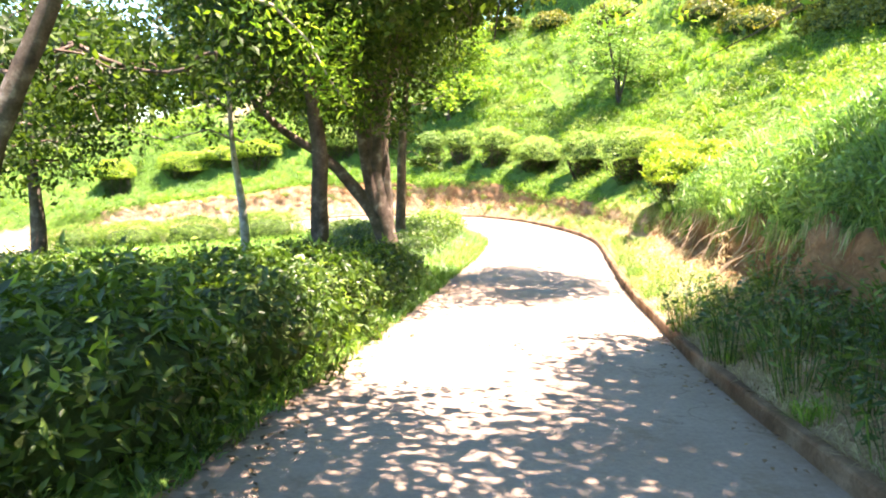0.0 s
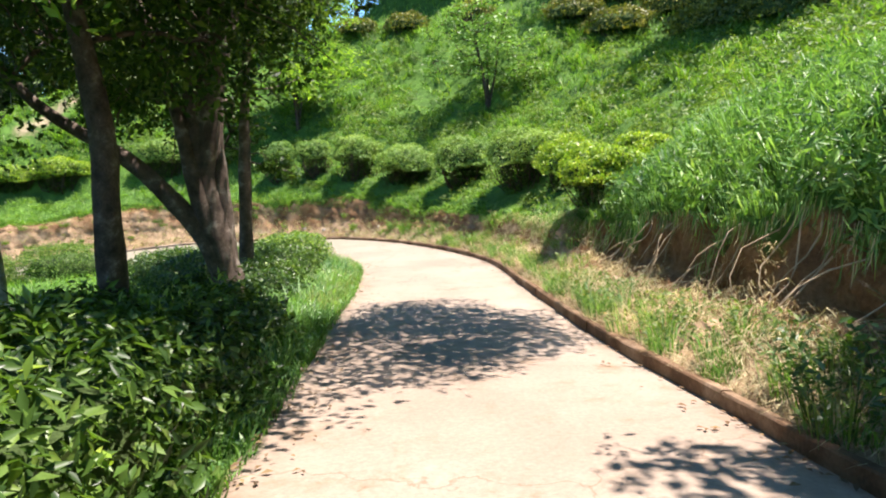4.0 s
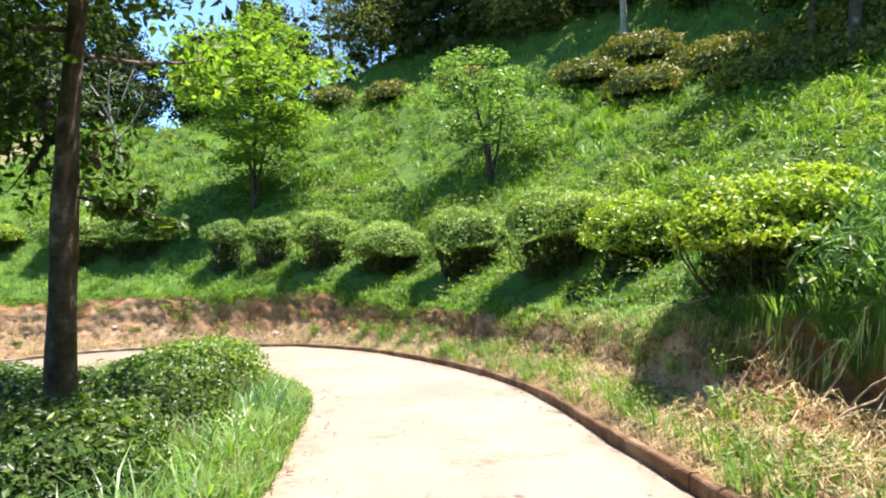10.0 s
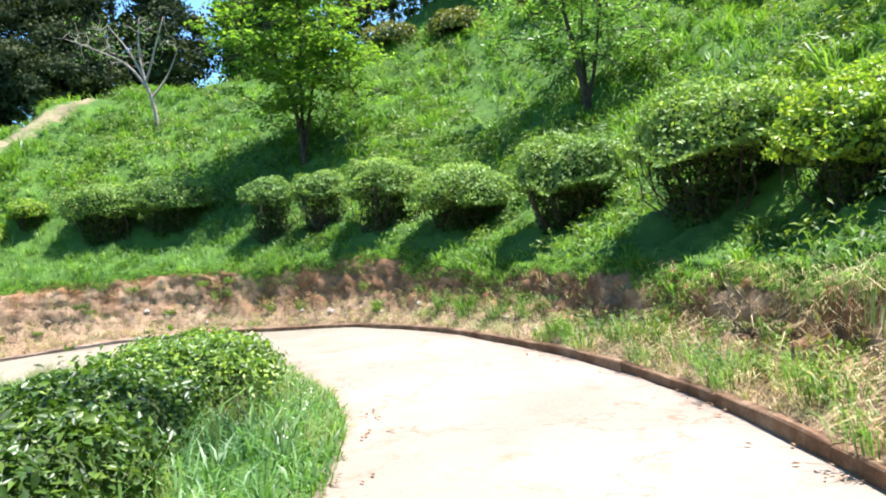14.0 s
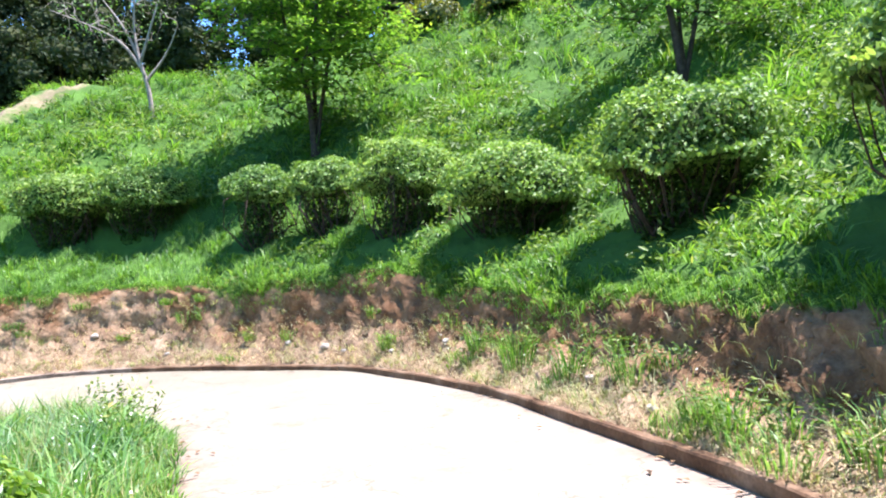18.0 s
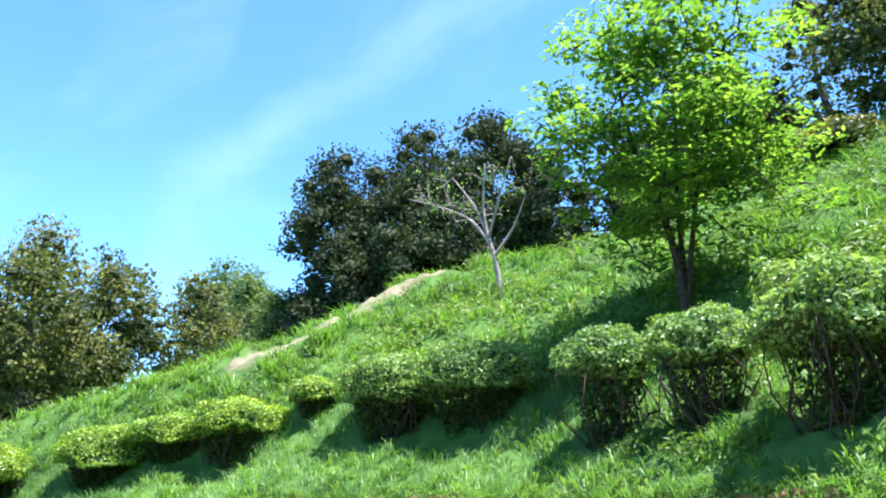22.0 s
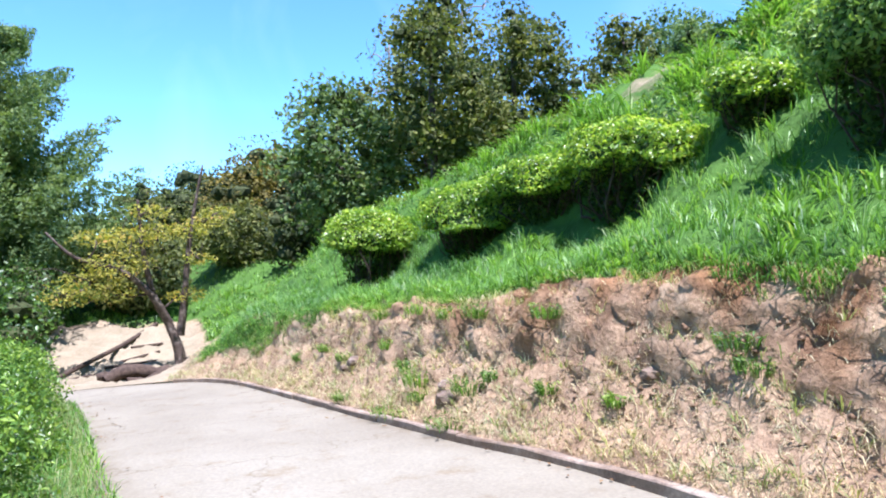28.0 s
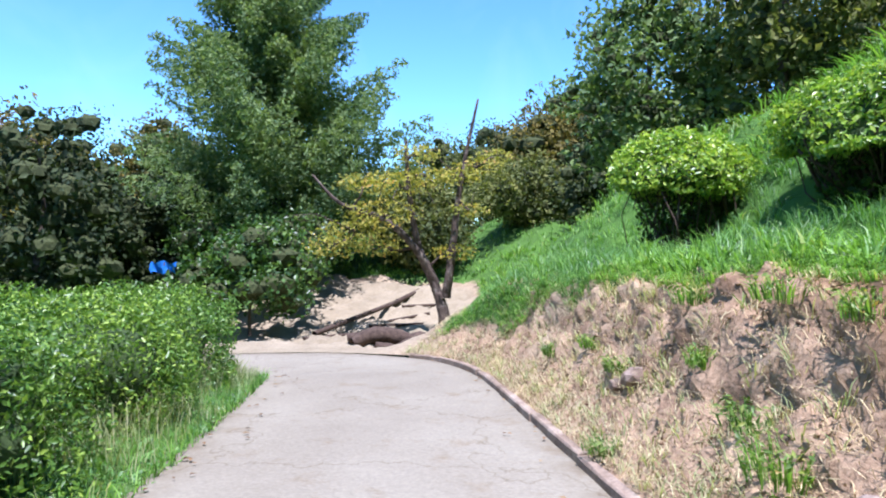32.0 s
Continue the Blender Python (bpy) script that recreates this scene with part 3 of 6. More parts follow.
hz = hill_base(hs, hd, hx, hy) + (lumps * 0.25 + 0.2 * relief(hx, hy, 1.7, 31.0, 2) + 0.09 * relief(hx, hy, 3.6, 51.0, 2)) * smooth(hd, 0.4, 3) + clods * 0.1 * bank * smooth(hs, 30, 34) * (1 - smooth(hs, 84, 87))
# broken earth: the face is pushed in and out, in lumps that follow all three directions
rough_face = smooth(hd, 0.2, 0.5) * (1 - smooth(hd, BANK_EDGE + 0.1, BANK_EDGE + 0.6)) * smooth(hs, 30, 33) * (1 - smooth(hs, 83, 85))
pick = np.nonzero(rough_face > 0.01)[0]
push = np.array([0.07 * noise.fractal(Vector((hx[k] * 2.6, hy[k] * 2.6, hz[k] * 4.0)), 0.7, 2.3, 5) + 0.085 * noise.noise(Vector((hx[k] * 8.0 + 9, hy[k] * 8.0, hz[k] * 10.0))) + 0.05 * noise.noise(Vector((hx[k] * 17.0, hy[k] * 17.0 + 5, hz[k] * 19.0))) for k in pick])
fx, fy, fz = hx.copy(), hy.copy(), hz.copy()
nx_, ny_ = np.interp(hs[pick], KS, KN[:, 0]), np.interp(hs[pick], KS, KN[:, 1])
fx[pick] -= nx_ * push * rough_face[pick]
fy[pick] -= ny_ * push * rough_face[pick]
fz[pick] += 0.45 * push * rough_face[pick]
# the foot of the face is washed out under the turf
cut = 0.42 * np.exp(-((hd - 1.27) / 0.16) ** 2) * smooth(hs, 37, 39.5) * (1 - smooth(hs, 45.8, 47.5)) * (0.55 + 0.6 * np.abs(relief(hs, hs * 0, 0.7, 14.0, 2)))
fx += np.interp(hs, KS, KN[:, 0]) * cut
fy += np.interp(hs, KS, KN[:, 1]) * cut
bare = 1 - smooth(hd, BANK_EDGE - 0.15, BANK_EDGE + 0.25)
# the worn sandy track on the crest and the sandy junction past the kerb's end
track = crest_track(hx, hy)
bare = np.maximum(bare, 0.55 * track)
bare = np.maximum(bare, np.exp(-((hs - 47.9) / 0.75) ** 4) * (1 - smooth(hd, 1.15, 1.35)))
sandy = smooth(hs, 83.0, 85.5) * smooth(hy, 25.5, 28.5) * (1 - smooth(hy, 33.8 - 0.06 * (hx + 22), 34.6 - 0.06 * (hx + 22))) * (1 - smooth(hd, 12.0, 14.5))
bare = np.maximum(bare, sandy)
hillmesh = mesh_np("hillside", np.c_[fx, fy, fz], [(i * len(HD) + j, (i + 1) * len(HD) + j, (i + 1) * len(HD) + j + 1, i * len(HD) + j + 1) for i in range(len(HS) - 1) for j in range(len(HD) - 1)], M_GROUND, True)
hillmesh.attributes.new("bare", "FLOAT", "POINT").data.foreach_set("value", bare.astype(np.float32))
hillmesh.attributes.new("sandy", "FLOAT", "POINT").data.foreach_set("value", np.maximum(sandy, track * 0.8).astype(np.float32))
# mask of the topsoil band and the painted shade below the turf's edge
topsoil_shade = np.maximum(smooth(hd, 0.9, 1.05) * (1 - smooth(hs, 48.6, 49.2)), 0) + smooth(hs, 48.6, 49.2) * smooth(hd, BANK_EDGE - 0.55, BANK_EDGE - 0.25) * np.maximum(smooth(relief(hx, hy, 1.4, 12.0, 3), -0.55, 0.2), 0.9 * smooth(hs, 53, 56) * (1 - smooth(hs, 63, 68))) * (1 - smooth(hs, 73, 78))
hillmesh.attributes.new("topsoil_shade", "FLOAT", "POINT").data.foreach_set("value", topsoil_shade.astype(np.float32))
hillside = tagged(new("ground_hillside", hillmesh), "steep grassy hillside with a bare eroded earth bank", "hillside", kind="structure")


def hill_z(s, d):
    """Surface height at stations, read from the built mesh's grid."""
    i = np.clip(np.searchsorted(HS, s) - 1, 0, len(HS) - 2)
    j = np.clip(np.searchsorted(HD, d) - 1, 0, len(HD) - 2)
    u = np.clip((s - HS[i]) / (HS[i + 1] - HS[i]), 0, 1)
    w = np.clip((d - HD[j]) / (HD[j + 1] - HD[j]), 0, 1)
    G = fz.reshape(len(HS), len(HD))
    return (G[i, j] * (1 - u) + G[i + 1, j] * u) * (1 - w) + (G[i, j + 1] * (1 - u) + G[i + 1, j + 1] * u) * w


def hill_point(s, d):
    x, y = kerb_xy(s, d)
    return np.array([float(x), float(y), float(hill_z(np.array([s]), np.array([d]))[0])])


# inner ground, from the path's left edge outwards
def inner_z(x, y):
    s, d = station(x, y)
    e = -d - w_path(s)
    plane = -0.25 - 0.105 * y + 0.06 * x
    plane = np.where(y > 32, plane, plane)
    k = smooth(e, 0.0, 3.5)
    z = (z_path(s) - 0.02) * (1 - k) + plane * k
    return np.where(e < -0.05, z_path(s) - 0.25, z), e


gx, gy = np.arange(-24, 5.2, 0.3), np.arange(-30, 35, 0.3)
GX, GY = np.meshgrid(gx, gy, indexing="ij")
iz, ie = inner_z(GX.ravel(), GY.ravel())
iz = iz + np.where(ie > 0.2, 0.07 * relief(GX.ravel(), GY.ravel(), 0.9, 1.0), 0)
q = [(i * len(gy) + j, (i + 1) * len(gy) + j, (i + 1) * len(gy) + j + 1, i * len(gy) + j + 1) for i in range(len(gx) - 1) for j in range(len(gy) - 1)]
sta, dst = station(GX.ravel(), GY.ravel())
q = [f for f in q if max(dst[k] for k in f) < 0.2]
innermesh = mesh_np("inner_ground", np.c_[GX.ravel(), GY.ravel(), iz], q, M_GROUND, True)
innermesh.attributes.new("bare", "FLOAT", "POINT").data.foreach_set("value", (0.35 * (1 - smooth(ie, 0.1, 0.6))).astype(np.float32))
tagged(new("ground_inner", innermesh), "grassy ground inside the bend of the path", "ground", kind="structure")

far = [(-900, -900), (900, -900), (900, 900), (-900, 900)]
tagged(new("ground", mesh_np("far_ground", [(x, y, -9.0) for x, y in far], [(0, 1, 2, 3)], M_FARGROUND)), "dark woodland floor reaching the horizon", "ground", kind="structure")

# path slab
ps = np.r_[np.arange(0, 28, 1.0), np.arange(28, 95, 0.25), np.arange(95, 122, 1.0)]
cols = np.array([0, 0.03, 0.06, 0.11, 0.2, 0.35, 0.5, 0.65, 0.8, 0.89, 0.94, 0.97, 1.0])
pv = []
for s in ps:
    for c in cols:
        ragged = 0.06 * noise.noise(Vector((s * 2.3, 0, 5))) + 0.05 * noise.noise(Vector((s * 7.0, 0, 8)))
        x, y = kerb_xy(s, -c * (w_path(s) + (ragged if c == 1 else 0)) + 0.02)
        pv.append((float(x), float(y), float(z_path(s)) + 0.012 * noise.noise(Vector((float(x), float(y), 0)))))
n = len(cols)
pf = [(i * n + j, i * n + j + 1, (i + 1) * n + j + 1, (i + 1) * n + j) for i in range(len(ps) - 1) for j in range(n - 1)]
o = len(pv)
pv += [(x, y, z - 0.2) for x, y, z in pv[n - 1::n]]
pf += [(i * n + n - 1, o + i, o + i + 1, (i + 1) * n + n - 1) for i in range(len(ps) - 1)]
pathmesh = mesh_py("path", pv, pf, M_PATH)
margin = np.array([max(1 - c / 0.11, (c - 0.89) / 0.11, 0.0) for c in cols])
dirt_shade = [0.25 + 0.75 * math.sin(a * 0.31) ** 2 for a in ps]
# the start is browned across its whole width to stand for tree shade
dirt_shade = np.r_[np.clip(np.outer(dirt_shade, margin) + 0.13 * (1 - smooth(ps, 36, 45))[:, None], 0, 1).ravel(), np.ones(len(ps))]
pathmesh.attributes.new("dirt_shade", "FLOAT", "POINT").data.foreach_set("value", dirt_shade.astype(np.float32))
lower_grey = np.r_[np.repeat(smooth(ps, 53, 64), len(cols)), smooth(ps, 53, 64)]
pathmesh.attributes.new("lower_grey", "FLOAT", "POINT").data.foreach_set("value", lower_grey.astype(np.float32))
tagged(new("path", pathmesh), "sun-bleached pale concrete footpath with stains", "path", kind="structure")

# kerb: cast lengths, each its own piece
kerb = thing("kerb", "low brown weathered concrete kerb along the path", "kerb", kind="structure")
s = 20.0
while s < S_END - 0.3:
    L = min(1.9 + 0.25 * math.sin(s * 7.7), S_END - s)
    dz, dd = 0.006 * math.sin(s * 5.1), 0.008 * math.sin(s * 9.3)
    rows_v, top = [], float(np.interp(s, [46, 60], [0.135, 0.085]))
    for k in range(7):
        a = s + 0.003 + (L - 0.006) * k / 6
        for d, h in ((0.0, -0.1), (0.0, top - 0.015), (0.012, top), (0.085, top), (0.095, top - 0.012), (0.095, -0.1)):
            x, y = kerb_xy(a, d + dd)
            rows_v.append((float(x), float(y), float(z_path(a)) + h + dz + (0.016 if h > 0 else 0.0) * noise.noise(Vector((a * 4.3, d * 30, h * 20)))))
    fk = [(k * 6 + j, k * 6 + j + 1, (k + 1) * 6 + j + 1, (k + 1) * 6 + j) for k in range(6) for j in range(5)]
    fk += [(5, 4, 3, 2, 1, 0), tuple(36 + j for j in range(6))]
    part("kerb_stone", mesh_py("kerb_stone", rows_v, fk, M_KERB if s < 67 else M_KERB_GREY, False), kerb)
    s += L


# ---- bushes ----
def dome_points(n, cx, cy, z0, rx, ry, h, turn, lumpy=0.3, seed=0.0, low=0.35, shell=0.8):
    """Places and outward directions on a clipped, lumpy dome."""
    u = RNG.uniform(-low, 1, n)
    a = RNG.uniform(0, 2 * math.pi, n)
    r = np.sqrt(np.clip(1 - u * u, 0, 1))
    dirs = np.c_[r * np.cos(a), r * np.sin(a), u]
    k = 1 + lumpy * np.array([noise.fractal(Vector(d) * 2.2 + Vector((seed, 0, 0)), 1.0, 2.0, 3) for d in dirs])
    k *= RNG.uniform(shell, 1.04, n)
    p = dirs * k[:, None]
    flat = np.sign(p[:, 2]) * np.abs(p[:, 2]) ** (0.62 if shell > 0.85 else 0.8)
    lx, ly = p[:, 0] * rx, p[:, 1] * ry
    ct, st = math.cos(turn), math.sin(turn)
    pos = np.c_[cx + lx * ct - ly * st, cy + lx * st + ly * ct, z0 + flat * h]
    out = unit(np.c_[(dirs[:, 0] / rx) * ct - (dirs[:, 1] / ry) * st, (dirs[:, 0] / rx) * st + (dirs[:, 1] / ry) * ct, dirs[:, 2] / h])
    return pos, out


# solid dark core behind the leaves; the bush's inner shade is its colour
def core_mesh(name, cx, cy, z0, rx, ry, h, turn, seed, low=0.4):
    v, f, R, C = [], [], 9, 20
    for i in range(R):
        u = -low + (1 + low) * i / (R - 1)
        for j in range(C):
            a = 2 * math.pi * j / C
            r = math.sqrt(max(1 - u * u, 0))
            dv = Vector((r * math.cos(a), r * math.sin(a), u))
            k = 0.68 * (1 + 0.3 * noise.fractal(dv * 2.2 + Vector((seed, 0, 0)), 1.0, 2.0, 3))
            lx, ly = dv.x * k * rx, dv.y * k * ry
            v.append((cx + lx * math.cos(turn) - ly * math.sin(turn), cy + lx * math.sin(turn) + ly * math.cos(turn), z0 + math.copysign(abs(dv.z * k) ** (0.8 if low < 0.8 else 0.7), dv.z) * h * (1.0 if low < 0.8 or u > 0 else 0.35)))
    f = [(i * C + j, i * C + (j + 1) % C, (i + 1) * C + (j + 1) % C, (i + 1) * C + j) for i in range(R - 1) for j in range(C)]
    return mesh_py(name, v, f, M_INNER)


def bush(name, label, base, rx, ry, h, turn, mat, n, size, group="", stem_h=0.5, category="bush", spread=0.6, low=0.35, ratio=0.56):
    """A clipped bush on bare leggy stems."""
    ob = thing(name, label, category, group, at=base)
    cx, cy, zb = base
    z0 = zb + stem_h + h * 0.3
    seed = cx * 3.7 + cy
    lines = []
    for _ in range(max(5, int(7 * rx))):
        a, r = RNG.uniform(0, 6.28), RNG.uniform(0.1, 0.85)
        lx, ly = rx * r * math.cos(a), ry * r * math.sin(a)
        ex, ey = lx * math.cos(turn) - ly * math.sin(turn), lx * math.sin(turn) + ly * math.cos(turn)
        lines.append((wander((cx + ex * 0.55, cy + ey * 0.55, zb - 0.25), (cx + ex, cy + ey, z0 + 0.15 * h), 5, 0.12), [0.028, 0.024, 0.02, 0.016, 0.01]))
    for ln in lines:
        part("stem", tubes("stem", [ln], M_STEM, 5), ob)
    part("bush_shade_core", core_mesh("bush_shade_core", cx, cy, z0, rx, ry, h * 0.8, turn, seed, low + 0.05), ob)
    pos, out = dome_points(n, cx, cy, z0, rx, ry, h, turn, seed=seed, low=low)
    part("foliage", leaves("foliage", pos, out, size, mat, spread, ratio), ob)
    return ob


def heading(s):
    return math.atan2(float(np.interp(s, KS, KT[:, 1])), float(np.interp(s, KS, KT[:, 0])))


def cap_shape(dirs, rx, ry, zc, up, down, seed):
    """Places on a clipped cap: domed and lumpy above, shallow below, with a ragged hem."""
    k = np.array([1 + 0.24 * noise.fractal(Vector(q) * 1.7 + Vector((seed, 0, 0)), 1.0, 2.0, 2) + 0.09 * noise.noise(Vector(q) * 5.5 + Vector((0, seed, 0))) for q in dirs])
    z = np.where(dirs[:, 2] > 0, np.abs(dirs[:, 2]) ** 0.85 * up, dirs[:, 2] * down)
    hem = np.array([0.3 * (up + down) * noise.fractal(Vector((q[0] * 1.9, q[1] * 1.9, seed)), 1.0, 2.0, 3) for q in dirs]) * (1 - np.abs(dirs[:, 2]))
    return np.c_[dirs[:, 0] * k * rx, dirs[:, 1] * k * ry, zc + z * k + hem]


BUSH_SPOTS = []


def cap_bush(label, x, y, rx, ry, turn, low_z, top_z, mat, leaf=0.08):
    """A clipped bush: a leafy cap carried on bare crooked stems, with dark leaves standing for the shade below."""
    s_, d_ = station(x, y)
    zb = float(hill_z(s_, d_)[0])
    low_z, top_z = max(low_z - 0.06, zb + 0.12), max(top_z, zb + 0.5)
    BUSH_SPOTS.append((x, y, rx, ry, turn))
    ob = thing("azalea_bush", label, "bush", "clipped azalea bushes on the hillside", at=(x, y, zb))
    seed, H = x * 3.7 + y, top_z - low_z
    zc = low_z + 0.3 * H
    ct, st = math.cos(turn), math.sin(turn)

    def place(p):
        return np.c_[x + p[:, 0] * ct - p[:, 1] * st, y + p[:, 0] * st + p[:, 1] * ct, p[:, 2]]

    for k in range(max(6, int(8 * rx))):
        a, r = RNG.uniform(0, 6.28), RNG.uniform(0.15, 0.8)
        e = place(np.array([[rx * r * math.cos(a), ry * r * math.sin(a), zc], [rx * r * 0.45 * math.cos(a), ry * r * 0.45 * math.sin(a), 0]]))
        line = wander((e[1][0], e[1][1], zb - 0.35), e[0], 6, 0.13)
        part("stem", tubes("stem", [(line, np.linspace(0.03, 0.012, 6))], M_STEM, 6), ob)
    thicket = []
    for k in range(int(40 * rx)):
        a, r = RNG.uniform(0, 6.28), 0.92 * math.sqrt(RNG.uniform(0, 1))
        e = place(np.array([[rx * r * math.cos(a), ry * r * math.sin(a), zc], [rx * r * 0.6 * math.cos(a), ry * r * 0.6 * math.sin(a), 0]]))
        thicket.append((wander((e[1][0], e[1][1], zb - 0.3 + RNG.uniform(0, 0.3)), e[0], 4, 0.12), [0.014, 0.012, 0.01, 0.008]))
    tagged(part("stem_thicket", tubes("stem_thicket", thicket, M_STEM, 4), ob), kind="stuff")
    # dark leaves fill the space below the cap in place of deep shade
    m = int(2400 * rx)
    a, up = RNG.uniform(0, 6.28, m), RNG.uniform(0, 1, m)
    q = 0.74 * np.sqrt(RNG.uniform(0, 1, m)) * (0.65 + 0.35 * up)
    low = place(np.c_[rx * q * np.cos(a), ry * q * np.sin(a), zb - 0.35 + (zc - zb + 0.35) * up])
    tagged(part("shade_fill_leaf_mass", leaves("shade_fill_leaf_mass", low, unit(RNG.normal(size=(m, 3))), 0.09, M_CROWN_DARK, 0.9), ob), kind="stuff")
    # solid dark core inside the cap, coloured as inner shade
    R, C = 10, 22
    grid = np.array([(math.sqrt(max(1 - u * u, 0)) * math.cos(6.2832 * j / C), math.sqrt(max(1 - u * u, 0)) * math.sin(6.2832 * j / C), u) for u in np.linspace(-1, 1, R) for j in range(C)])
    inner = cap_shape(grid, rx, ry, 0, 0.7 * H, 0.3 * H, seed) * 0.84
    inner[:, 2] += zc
    part("bush_shade_core", mesh_py("bush_shade_core", place(inner), [(i * C + j, i * C + (j + 1) % C, (i + 1) * C + (j + 1) % C, (i + 1) * C + j) for i in range(R - 1) for j in range(C)], M_INNER), ob)
    n = int(5800 * (rx * ry + 0.6 * H * (rx + ry) / 2) * (0.08 / leaf) ** 2)
    u, a = RNG.uniform(-1, 1, n), RNG.uniform(0, 6.2832, n)
    u = np.where(u < -0.25, u * RNG.choice([1, -1], n, p=[0.45, 0.55]), u)
    r = np.sqrt(1 - u * u)
    dirs = np.c_[r * np.cos(a), r * np.sin(a), u]
    p = cap_shape(dirs, rx, ry, 0, 0.7 * H, 0.3 * H, seed) * RNG.uniform(0.84, 1.05, n)[:, None]
    p[:, 2] += zc
    out = place(np.c_[dirs[:, 0] / rx, dirs[:, 1] / ry, dirs[:, 2] / H]) - [x, y, 0]
    part("foliage", leaves("foliage", place(p), unit(out), leaf, mat, 0.55, 0.5), ob)
    return ob


for x, y, rx, ry, turn, low_z, top_z, mat, lab in (
    (6.0, 17.4, 0.9, 1.15, 0.3, -0.3, 0.46, M_AZALEA_Y, "bright yellow-green clipped azalea bush on crooked stems"),
    (7.15, 18.1, 0.6, 0.7, 0.5, 0.2, 0.74, M_AZALEA_Y, "small yellow-green azalea bush behind a larger one"),
    (7.36, 22.59, 0.95, 1.05, 0.2, -0.38, 0.66, M_AZALEA_Y, "yellow-green azalea bush with leggy bare stems"),
    (6.85, 25.01, 1.13, 1.15, 0.3, -0.15, 0.93, M_AZALEA, "dense green clipped azalea bush on leggy stems"),
    (5.88, 28.85, 1.2, 1.1, 0.6, -0.45, 0.67, M_AZALEA, "large domed green azalea bush on dark stems"),
    (4.23, 31.71, 1.08, 1.0, 0.8, -0.64, 0.29, M_AZALEA, "low domed green azalea bush on dark stems"),
    (2.55, 33.78, 0.94, 0.9, 0.9, -0.31, 0.72, M_AZALEA, "domed green azalea bush with dark space beneath"),
    (0.89, 35.31, 0.67, 0.67, 0.0, -0.18, 0.57, M_AZALEA, "small rounded green azalea bush on the slope"),
    (-0.6, 35.87, 0.66, 0.64, 0.0, -0.26, 0.45, M_AZALEA, "small rounded green azalea bush in tree shade"),
    (-3.75, 37.95, 1.2, 0.85, 0.1, -0.2, 0.8, M_AZALEA, "long low clipped azalea hedge on the slope"),
    (-5.75, 38.05, 1.2, 0.85, 0.1, -0.34, 0.7, M_AZALEA, "long low clipped azalea hedge with yellow-green tips"),
    (-8.14, 38.65, 0.58, 0.58, 0.0, -0.2, 0.38, M_AZALEA_Y, "small round yellow-green clipped bush"),
    (-10.1, 38.25, 1.3, 0.75, 0.06, -0.85, -0.08, M_AZALEA_Y, "clipped azalea hedge running down the slope"),
    (-11.95, 38.05, 1.35, 0.75, 0.1, -1.2, -0.38, M_AZALEA_Y, "clipped azalea hedge running down the slope"),
    (-13.85, 37.65, 1.35, 0.75, 0.16, -1.6, -0.64, M_AZALEA_Y, "clipped azalea hedge running down the slope"),
    (-17.2, 36.75, 1.0, 1.0, 0.0, -1.95, -1.0, M_AZALEA_Y, "rounded green bush at the end of the hedge"),
):
    wide = 1.13 if mat is M_AZALEA and rx < 1.19 else 1.0
    cap_bush(lab, x, y, rx * wide, ry * wide, turn, low_z + 0.03, top_z, mat)

# terrace hedges high on the hill
for s0, d, rx, h in ((50.6, 13.1, 2.6, 0.5), (52.6, 13.2, 2.5, 0.55), (54.4, 13.1, 2.3, 0.5), (56.1, 13.2, 2.0, 0.55), (57.5, 13.1, 1.9, 0.5), (59.6, 13.2, 1.8, 0.55), (61.4, 13.2, 1.7, 0.5), (63.2, 13.6, 1.5, 0.5), (65.0, 13.5, 1.3, 0.5), (66.4, 13.5, 1.2, 0.45), (50.6, 15.3, 2.8, 0.7), (52.8, 15.4, 2.8, 0.7), (54.9, 15.3, 2.6, 0.7), (56.9, 15.4, 2.5, 0.7), (58.8, 15.3, 2.3, 0.7), (60.6, 15.4, 2.1, 0.65)):
    b = hill_point(s0, d)
    bush("terrace_bush", "clipped brownish-green hedge bush high on the hill", tuple(float(c) for c in b), rx, 1.0, h * 1.35, heading(s0), M_TIP, int(1000 * rx), 0.16, "hedge bushes on the upper terrace", 0.2)


def inner_point(x, y):
    z, _ = inner_z(np.array([x]), np.array([y]))
    return (x, y, float(z[0]))


